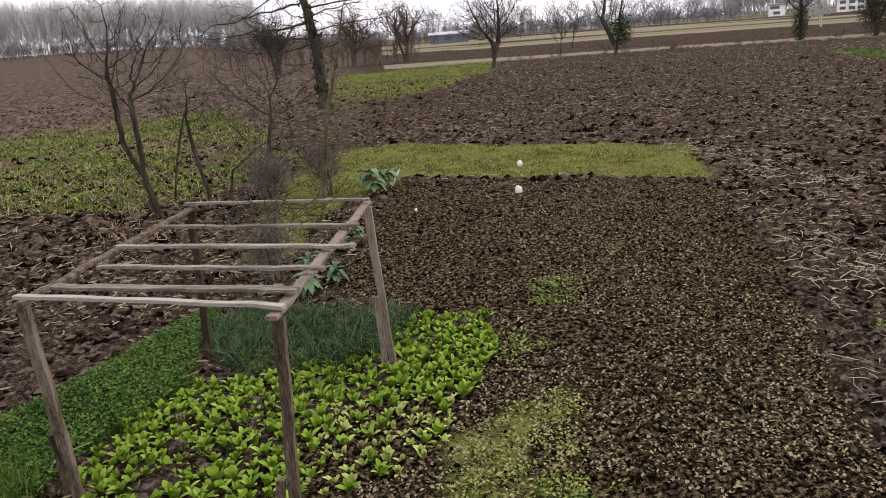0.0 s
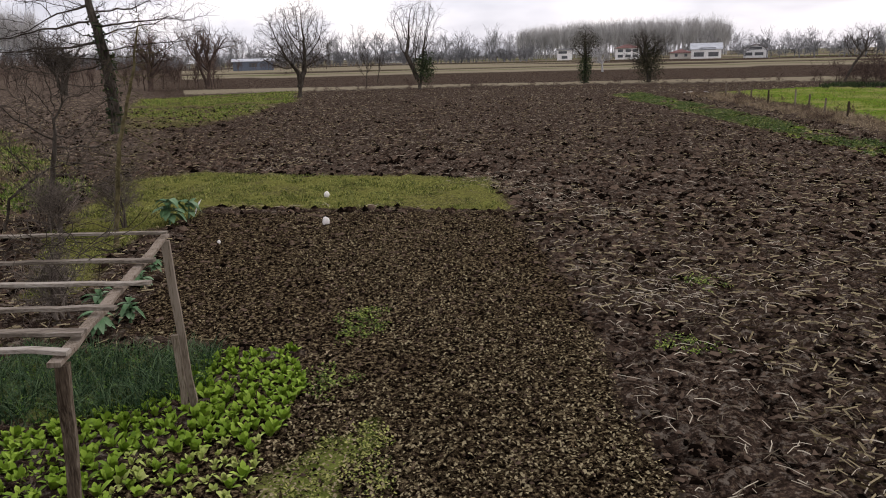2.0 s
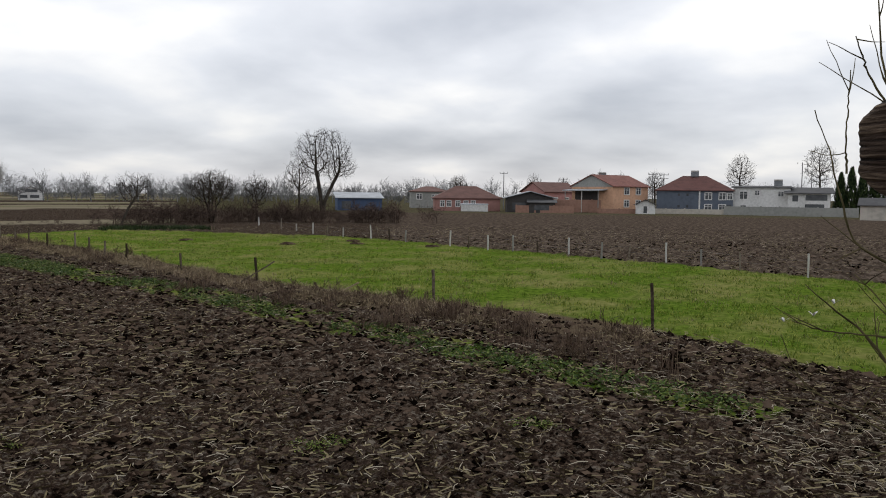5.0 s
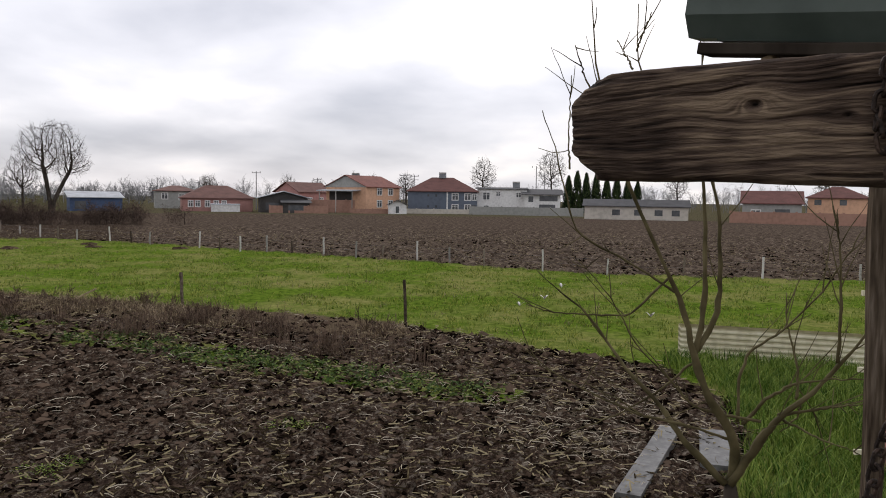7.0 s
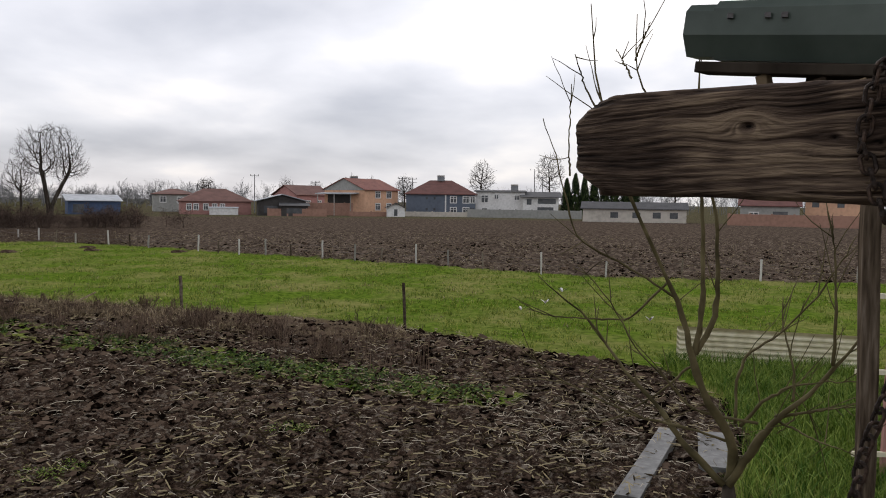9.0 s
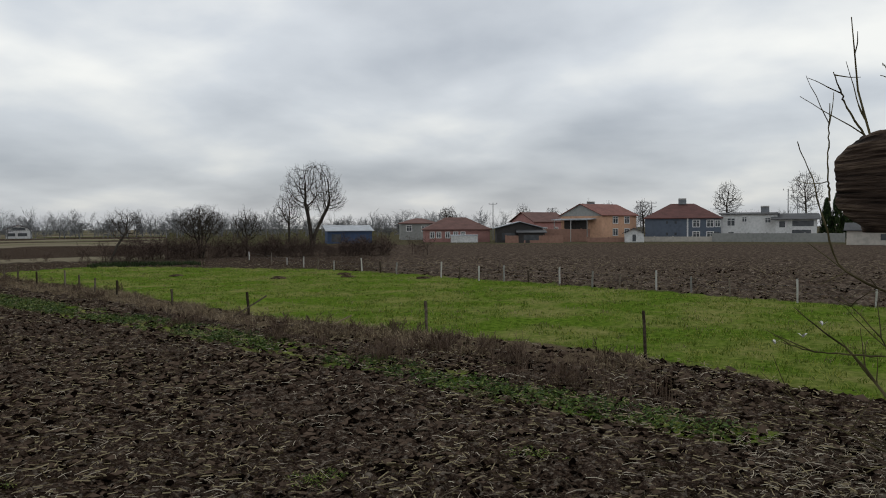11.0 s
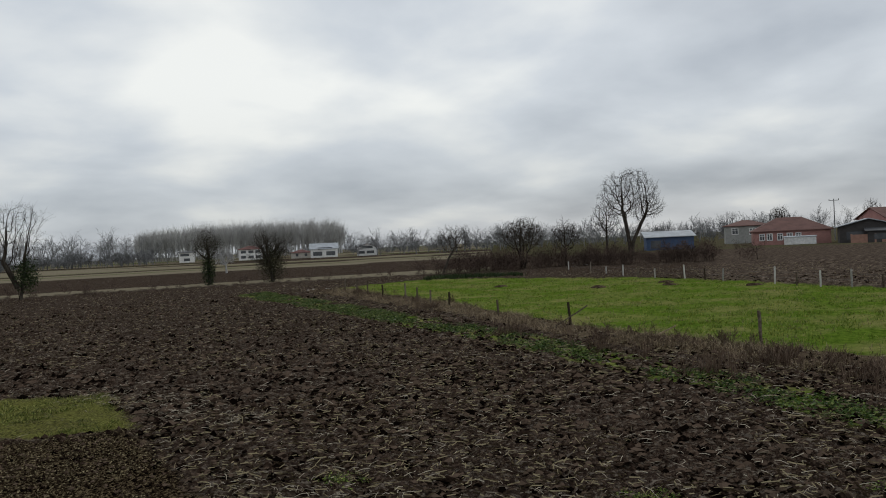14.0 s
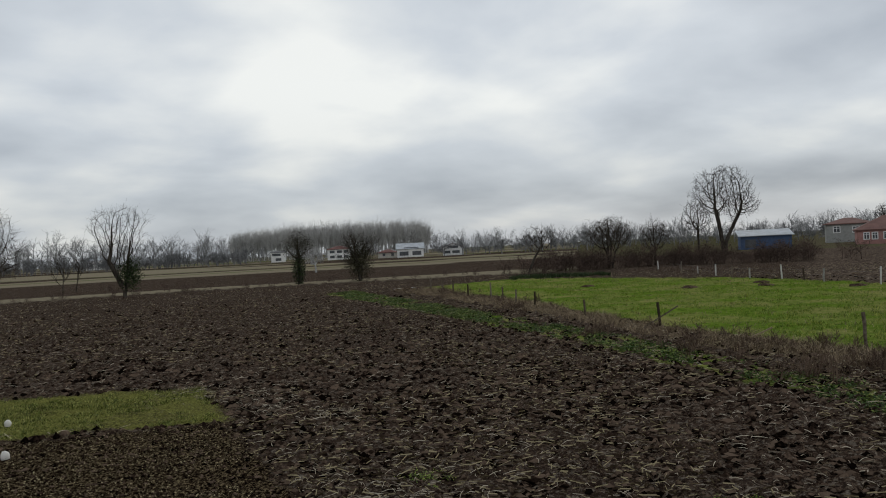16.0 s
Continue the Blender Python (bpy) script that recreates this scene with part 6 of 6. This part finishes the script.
# ---- young tree, slab and cream sheets below the balcony ----
def young_tree():
    """A slim fruit tree whose crown stands level with the balcony; x across, y away, z up from its foot."""
    rnd = np.random.default_rng(52)
    ob = thing("young_tree", (3.62, -0.66, 0.0), "bare young fruit tree with long greenish shoots", "tree", turn=-100)
    g = Geo()
    trunk = np.array([(0.06, 0, -0.1), (0.05, 0.02, 1.2), (-0.02, 0, 2.33), (-0.02, 0, 2.63), (-0.03, 0, 2.73)])
    g.tube(trunk, [0.055, 0.046, 0.04, 0.037, 0.026], 9)
    smooth(part("trunk", g, M_bark, ob))
    # each limb: radius at its root, then (across, up)
    limbs = [(0.026, ((-0.03, 2.73), (0.04, 2.86), (0.11, 2.98), (0.15, 3.04), (0.26, 3.14), (0.37, 3.28), (0.46, 3.41), (0.53, 3.54))),
             (0.022, ((-0.05, 2.73), (-0.15, 2.82), (-0.25, 2.91), (-0.30, 3.00), (-0.36, 3.06), (-0.53, 3.21), (-0.68, 3.41), (-0.80, 3.50), (-0.94, 3.61))),
             (0.030, ((-0.03, 2.73), (-0.01, 2.81), (-0.03, 2.97), (-0.10, 3.05), (-0.16, 3.18), (-0.21, 3.30), (-0.23, 3.44), (-0.28, 3.58), (-0.35, 3.71), (-0.48, 4.00), (-0.57, 4.26), (-0.65, 4.54), (-0.67, 4.86))),
             (0.018, ((-0.20, 3.28), (-0.17, 3.43), (-0.16, 3.59), (-0.17, 3.74), (-0.18, 4.02), (-0.21, 4.30), (-0.21, 4.60), (-0.23, 4.74))),
             (0.018, ((-0.19, 3.30), (-0.11, 3.46), (-0.10, 3.62), (-0.11, 3.75), (-0.13, 4.02), (-0.27, 4.25), (-0.50, 4.54), (-0.50, 4.85))),
             (0.009, ((0.08, 3.02), (-0.08, 3.04), (-0.20, 3.06), (-0.30, 3.18), (-0.43, 3.31), (-0.55, 3.52), (-0.70, 3.69))),
             (0.011, ((0.01, 2.99), (0.09, 3.11), (0.20, 3.19), (0.34, 3.23), (0.47, 3.24))),
             (0.010, ((0.15, 3.05), (0.32, 3.09), (0.48, 3.12))),
             (0.008, ((0.15, 3.04), (0.30, 2.99), (0.46, 2.95))),
             (0.009, ((0.37, 3.30), (0.37, 3.54), (0.36, 3.76), (0.34, 3.92))),
             (0.009, ((-0.01, 3.00), (-0.01, 3.20), (0.03, 3.32), (0.14, 3.39), (0.30, 3.57), (0.39, 3.74), (0.45, 3.85))),
             (0.009, ((-0.02, 2.92), (-0.20, 2.96), (-0.45, 3.00), (-0.69, 3.10), (-0.86, 3.18), (-0.96, 3.22))),
             (0.008, ((-0.20, 3.25), (-0.36, 3.09), (-0.52, 2.98), (-0.78, 2.85))),
             (0.008, ((0.22, 3.13), (0.22, 3.26), (0.17, 3.45), (0.17, 3.57))),
             (0.008, ((-0.27, 3.55), (-0.41, 3.64), (-0.54, 3.71), (-0.72, 3.80), (-0.78, 4.00), (-0.82, 4.19), (-0.89, 4.36))),
             (0.007, ((-0.31, 3.63), (-0.48, 3.44), (-0.65, 3.43), (-0.86, 3.43), (-0.97, 3.46))),
             (0.007, ((0.14, 3.02), (0.24, 3.10), (0.23, 3.03), (0.16, 2.96))),
             (0.007, ((-0.57, 4.26), (-0.71, 4.51), (-0.74, 4.64))),
             (0.006, ((-0.78, 4.10), (-0.78, 4.26), (-0.78, 4.53))),
             (0.006, ((-0.50, 4.54), (-0.58, 4.68))),
             (0.006, ((-0.49, 4.62), (-0.42, 4.77)))]
    for k, (r0, pts) in enumerate(limbs):
        p = np.array([(x, rnd.normal(0, 0.02) + 0.14 * math.sin(k * 2.1) * i / len(pts), z) for i, (x, z) in enumerate(pts)])
        m = 26
        f = np.linspace(0, len(p) - 1, m)
        q = np.stack([np.interp(f, np.arange(len(p)), p[:, c]) for c in range(3)], -1)
        q[1:-1] = 0.25 * q[:-2] + 0.5 * q[1:-1] + 0.25 * q[2:]
        q += rnd.normal(0, 0.002, (m, 3))
        lg = Geo()
        lg.tube(q, np.linspace(r0 * 0.85, 0.0022, m) * (1 + 0.1 * rnd.normal(0, 1, m)), 6)
        limb = smooth(part("limb", lg, M_shoot, ob))
        for c in range(7 if r0 > 0.008 else 3):
            tg = Geo()
            i = rnd.integers(6, m - 1)
            d = q[i] - q[i - 1]
            d = d / np.linalg.norm(d) + rnd.normal(0, 0.6, 3) + np.array((0, 0, 0.2))
            tg.tube(bend(q[i], d / np.linalg.norm(d), rnd.uniform(0.05, 0.4), 5, 0.07, 0.03, rnd), np.linspace(0.003, 0.0012, 6), 4, False)
            part("twig", tg, M_shoot, limb)
    for k, (x, z) in enumerate(((-1.00, 3.45), (-0.88, 3.49), (-0.80, 3.55), (-0.39, 3.44))):
        bg = Geo()
        for j in range(3):
            leaf(bg, 0.032, 0.016, j * 2.1 + k, 0.9, 0.3, (x, 0.0, z))
        part("blossom", bg, M_white, ob, "white opening blossom")


young_tree()
g = Geo()
g.box((0, 0, 0.0), (3.5, 0.34, 0.16))
lone("concrete_slab", g, M_slab, "narrow wet concrete path slab in the grass", "slab", at=(12.2, -0.87, 0.02), turn=-13.5)
lone("concrete_slab", box_geo((0, 0, 0), (1.9, 0.5, 0.14)), M_slab, "wet concrete slab at the young tree", "slab", at=(12.95, -1.9, 0.025), turn=-6)
sheets = thing("sheet_stack", (20.8, -4.2, 0), "stack of cream corrugated metal sheets in grass", "metal sheets", turn=-92)
for k in range(5):
    g = Geo()
    n = 24
    v, q = [], []
    for i in range(n + 1):
        zz = 0.02 + 0.8 * i / n
        yy = 0.03 * (1 if (i // 2) % 2 else -1)
        v += [(-2.15, yy, zz), (2.15, yy, zz - 0.04)]
    off = np.array((0.06 * math.sin(k * 3), 0.09 * k - 0.2, 0))
    for side in (0, 1):
        g.add(np.array(v) + off + np.array((0, 0.012 * side, 0)), [(2 * i, 2 * i + 1, 2 * i + 3, 2 * i + 2) for i in range(n)])
    part("sheet", g, M_cream, sheets, "cream corrugated sheet")

# cream sheet metal fence with brace at the yard's corner
yard = thing("yard_fence", (12.4, -4.9, 0), "cream sheet metal yard fence with dark timber brace", "fence", turn=-80)
for k in range(3):
    g = Geo()
    v = []
    for i in range(25):
        x, y = -0.7 + 1.15 * k + 0.048 * i, 0.03 * ((i // 2) % 2)
        v += [(x, y, -0.1), (x, y, 2.75)]
    q = [(2 * i, 2 * i + 2, 2 * i + 3, 2 * i + 1) for i in range(24)]
    g.add(v + [(a, b + 0.012, c) for a, b, c in v], q + [tuple(m + 50 for m in f[::-1]) for f in q] + [(0, 1, 51, 50), (48, 98, 99, 49)])
    part("panel", g, M_cream, yard, "cream ribbed metal panel")
for z in (0.4, 1.6, 2.7):
    part("rail", box_geo((0.6, -0.04, z), (3.7, 0.05, 0.07)), M_cream, yard)
part("brace", plank((-0.5, -0.12, 1.9), (0.9, -0.12, 0.2), 0.16, 0.05, 91, 5), M_post_w, yard, "dark diagonal timber brace")
part("post", plank((-0.75, 0, -0.2), (-0.75, 0, 2.2), 0.09, 0.07, 92, 5), P_red, yard, "red painted post")

# ---- balcony, beam, chain and green casing close to the eye ----
lone("wall_house", box_geo((-1.0, -1.85, 3.2), (9.0, 0.3, 7.2)), P_cream, "plain cream house wall behind the balcony", "wall", kind="structure")
lone("floor_balcony", box_geo((-1.0, -0.85, 2.3), (3.0, 1.7, 0.16)), M_slab, "grey concrete balcony floor", "floor", kind="structure")


def beam_mesh():
    """An old hewn beam with a rotten chamfered end, running along x from 0; its grain runs round knots."""
    L, W, Hh = 2.0, 0.10, 0.148
    u = np.concatenate([np.linspace(0, 0.6, 380), np.linspace(0.62, L, 24)])
    # outline of the section: the side towards the garden is fine, the rest coarse
    zs = np.linspace(-1, 1, 132)
    sec = [(-1.0, z) for z in zs] + [(y, 1.0) for y in np.linspace(-0.9, 0.9, 16)] + [(1.0, z) for z in np.linspace(1, -1, 24)] + [(y, -1.0) for y in np.linspace(0.9, -0.9, 16)]
    sec = np.array(sec)
    round_ = (np.abs(sec) ** 9).sum(1) ** (-1 / 9)
    k, n = len(sec), len(u)
    X = np.repeat(u[:, None], k, 1)
    Y = np.repeat((sec[:, 0] * round_ * W / 2)[None], n, 0)
    Z = np.repeat((sec[:, 1] * round_ * Hh / 2)[None], n, 0)
    # the grain: height bent round three knots, rings close to each
    g = Z + 0.010 * np.sin(X * 9 + 0.6) - 0.05 * np.maximum(0, X - 0.08) * np.exp(-((X - 0.16) / 0.08) ** 2) + 0.02 * (fbm(X, Z * 2 + Y, 0.16, 2, 3) - 0.5)
    rings = np.zeros_like(X)
    for kx, kz, s in ((0.27, 0.02, 0.026), (0.375, 0.004, 0.02), (0.425, -0.002, 0.015)):
        d = np.hypot((X - kx) / 1.7, Z - kz)
        w = np.exp(-(d / s) ** 2)
        g = g * (1 - w * 0.85) + w * d * 0.5
        rings = np.maximum(rings, np.exp(-(d / (s * 0.15)) ** 2))
    lines = value_noise(X * 9 + 5, g * 260 + 400, 7)
    fine = value_noise(X * 26 + 5, g * 900 + Y * 300 + 900, 8)
    broad = value_noise(X * 6 + 9, g * 70 + 90, 9)
    blot = fbm(X, Z + Y, 0.07, 3, 10)
    crack = step(0.72, 0.86, value_noise(X * 5 + 3, g * 150 + 300, 12))
    end = np.exp(-X / 0.06)
    rag = fbm(X, Z * 1.4, 0.022, 3, 14) - 0.5
    depth = 0.0022 * (lines - 0.5) + 0.0009 * (fine - 0.5) + 0.0022 * (broad - 0.5) - 0.0035 * crack - 0.004 * rings + 0.007 * end * rag
    top = step(0.6, 1.0, Z / (Hh / 2))
    Z = Z - top * 0.006 * step(0.45, 0.7, fbm(X, Y, 0.09, 3, 15)) * step(0.5, 0.05, X)
    # the end: a chamfer above, a rounder belly below
    up, low = step(0.2, 1.0, Z / (Hh / 2)), step(-0.1, -1.0, Z / (Hh / 2))
    start = 0.036 * up ** 1.5 + 0.045 * low ** 1.8 + 0.010 * (fbm(Z, Y, 0.02, 3, 16) - 0.5) + 0.008 * (value_noise(Z * 90 + 50, Y * 60 + 50, 17) - 0.5)
    X = X + start * np.exp(-X / 0.09)
    side = 1 - 0.22 * np.exp(-u / 0.02)[:, None]
    Y = (Y + np.sign(Y) * depth * (np.abs(sec[:, 0]) > 0.95)[None]) * side
    Z = Z + np.sign(Z) * depth * (np.abs(sec[:, 1]) > 0.95)[None] * 0.8 + 0.004 * np.sin(X * 5)
    tone = np.clip(0.52 + 0.42 * (lines - 0.5) + 0.36 * (fine - 0.5) + 0.2 * (broad - 0.5) + 0.6 * (blot - 0.5) - 0.25 * crack - 0.4 * rings - 0.1 * end, 0, 1)
    v = np.stack([X, Y, Z], -1).reshape(-1, 3)
    i, j = np.meshgrid(np.arange(n - 1), np.arange(k), indexing="ij")
    j2 = (j + 1) % k
    q = np.stack([i * k + j, i * k + j2, (i + 1) * k + j2, (i + 1) * k + j], -1).reshape(-1, 4)
    v = np.concatenate([v, [[X[0].min() + 0.006, 0, 0]]])
    t = np.array([(n * k, (c + 1) % k, c) for c in range(k)])
    return (v, q, t), np.append(tone.ravel(), 0.2)


def beam_material():
    m = surface("old_oak_beam", [(0.02, 0.014, 0.01), (0.09, 0.066, 0.048)], 60, 0.85, 0.5, (0.5, 3, 3), spec=0.1)
    n, l = m.node_tree.nodes, m.node_tree.links
    at = n.new("ShaderNodeAttribute")
    at.attribute_name = "grain"
    ramp = n.new("ShaderNodeValToRGB")
    els = ramp.color_ramp.elements
    els.new(0.4)
    els.new(0.58)
    for i, (p, c) in enumerate(((0.12, (0.01, 0.007, 0.0055)), (0.4, (0.05, 0.034, 0.025)), (0.58, (0.1, 0.071, 0.051)), (0.85, (0.21, 0.155, 0.105)))):
        els[i].position, els[i].color = p, (*c, 1)
    l.new(at.outputs["Fac"], ramp.inputs[0])
    l.new(ramp.outputs[0], n["Principled BSDF"].inputs["Base Color"])
    return m


geo, tone = beam_mesh()
beam = lone("wooden_beam", geo, beam_material(), "old weathered timber beam with rotten rounded end", "beam", at=(1.262, -0.03, 4.061))
beam.matrix_world = pose(1.262, -0.03, 4.061, 0, 2.0, math.degrees(math.atan2(-0.366, -0.239)))
beam.data.attributes.new("grain", "FLOAT", "POINT").data.foreach_set("value", tone.astype(np.float32))
smooth(beam)


def link(length, width, wire):
    g = Geo()
    v = []
    k = 12
    for i in range(k):
        a = 2 * math.pi * i / k
        x = (length / 2 - width / 2) * (1 if math.cos(a) > 0 else -1) + width / 2 * math.cos(a)
        v.append((x, width / 2 * math.sin(a), 0))
    v.append(v[0])
    p = np.array(v)
    g.tube(p, [wire] * len(p), 6, False)
    return g


LINK = mesh_of("link", link(0.024, 0.0155, 0.0025), M_iron)


def chain(name, pts, label, spacing=0.018):
    ob = thing(name, tuple(pts[0]), label, "chain")
    p = np.array(pts, dtype=float)
    seg = np.linalg.norm(np.diff(p, axis=0), axis=1)
    s = np.concatenate([[0], np.cumsum(seg)])
    m = int(s[-1] / spacing)
    for i in range(m + 1):
        d = i * spacing
        c = np.array([np.interp(d, s, p[:, k]) for k in range(3)])
        c2 = np.array([np.interp(min(d + 0.01, s[-1]), s, p[:, k]) for k in range(3)])
        c1 = np.array([np.interp(max(d - 0.01, 0), s, p[:, k]) for k in range(3)])
        w = Vector(c2 - c1).normalized()
        lk = new("link", LINK)
        lk.parent = ob
        q = w.to_track_quat("X", "Z").to_matrix().to_4x4()
        lk.matrix_local = Matrix.Translation(Vector(c - p[0])) @ q @ Matrix.Rotation(radians(90 * (i % 2) + 20), 4, "X")
    return ob


BDIR = np.array((-0.547, -0.837, 0.0))
BSIDE = np.array((0.837, -0.547, 0.0))


def on_beam(d, side, z):
    p = np.array((1.283, -0.008, 4.064)) + BDIR * d + BSIDE * side
    return (p[0], p[1], 4.064 - 0.035 * d + z)


def wrap(d, slip):
    return [on_beam(d, -0.068, 0.0), on_beam(d + slip * 0.3, -0.066, 0.085), on_beam(d + slip * 0.5, 0.066, 0.087), on_beam(d + slip, 0.068, -0.085), on_beam(d + slip * 0.6, -0.068, -0.086), on_beam(d, -0.068, 0.0)]


chain("chain", wrap(0.44, 0.045), "rusty chain wound round the timber beam")
chain("chain", wrap(0.476, -0.005), "rusty chain wound round the timber beam")
chain("chain", [on_beam(0.50, -0.07, -0.085), on_beam(0.505, -0.075, -0.2), on_beam(0.50, -0.07, -0.34), on_beam(0.475, -0.05, -0.5), on_beam(0.475, -0.05, -0.75)], "rusty chain hanging down from the beam")
chain("chain", [on_beam(0.52, -0.07, -0.085), on_beam(0.50, -0.075, -0.16), on_beam(0.49, -0.07, -0.25), on_beam(0.455, -0.06, -0.36), on_beam(0.44, -0.06, -0.48), on_beam(0.44, -0.05, -0.72)], "rusty chain hanging slack from the beam")

# dark green casing and boards of the eaves
BOX0, BD = np.array((1.604, -0.22, 4.303)), np.array((-0.256, -0.338, -0.062))
BD = BD / np.linalg.norm(BD)


def casing(r, start, length, bulge=0.0):
    g = Geo()
    d = Vector(BD)
    side = Vector((0, 0, 1)).cross(d).normalized()
    up = d.cross(side)
    prof = [(-0.5, -1), (0.5, -1), (1, -0.2), (1, 0.7), (0.7, 1), (-0.7, 1), (-1, 0.7), (-1, -0.2)]
    v = []
    for s in (start, start + length):
        for y, z in prof:
            v.append(Vector(BOX0) + d * s + side * y * r + up * z * r)
    g.add([tuple(p) for p in v], [(j, (j + 1) % 8, 8 + (j + 1) % 8, 8 + j) for j in range(8)], [(0, j + 1, j) for j in range(1, 7)] + [(8, 8 + j, 9 + j) for j in range(1, 7)])
    return g


cas = thing("awning_casing", tuple(BOX0), "dark green metal awning casing under the eaves", "awning")
for g, lab in ((casing(0.052, 0.06, 1.75), "dark green metal tube"), (casing(0.047, 0.0, 0.06), "dark green end cap")):
    v, q, t = g.arrays()
    part("casing" if "tube" in lab else "end_cap", (v - BOX0.astype(np.float32), q, t), M_green, cas, lab)
for k, s in enumerate((0.10, 0.17, 0.2)):
    v, q, t = box_geo(tuple(BOX0 + BD * s + np.array((-0.045, 0.034, 0.022))), (0.009, 0.009, 0.009)).arrays()
    part("screw", (v - BOX0.astype(np.float32), q, t), M_wire, cas, "pale screw head")
e1 = BOX0 + np.array((-0.02, 0.0, -0.069))
lone("eaves_board", plank(tuple(e1 + BD * 0.012), tuple(e1 + BD * 1.7 + np.array((0, 0, 0.02))), 0.05, 0.018, 95, 8, 0.002), M_bark, "dark weathered board under the casing", "board")
e2 = BOX0 + np.array((0.02, 0.04, 0.118))
lone("eaves_board", plank(tuple(e2 - BD * 0.10), tuple(e2 + BD * 1.7), 0.06, 0.022, 96, 8, 0.002), M_post_w, "dark weathered board above the casing", "board")
e3 = e1 + np.array((0.03, -0.02, -0.035))
lone("eaves_board", plank(tuple(e3 + BD * 0.2), tuple(e3 + BD * 1.7), 0.03, 0.075, 94, 8, 0.002), M_bark, "dark fascia board under the eaves", "board")
# the two pale blocks are added to imitate bright gaps; the middle one is dark timber
for k, s in enumerate((0.13, 0.235, 0.3)):
    c = e1 + BD * s + np.array((-0.01, 0.0, -0.012))
    lone("eaves_block", plank(tuple(c), tuple(c + BD * 0.02 + np.array((0, 0, -0.06))), 0.024, 0.02, 97 + k, 2, 0.001), M_dry if k != 1 else M_post_w, "pale block standing in for a bright gap under the eaves" if k != 1 else "dark timber block under the eaves", "block", "eaves blocks")
lone("prop_post", plank((2.13, -0.735, 0.0), (2.19, -0.722, 4.19), 0.038, 0.04, 99, 14, 0.004), M_wood, "thin weathered timber post holding the eaves", "post")
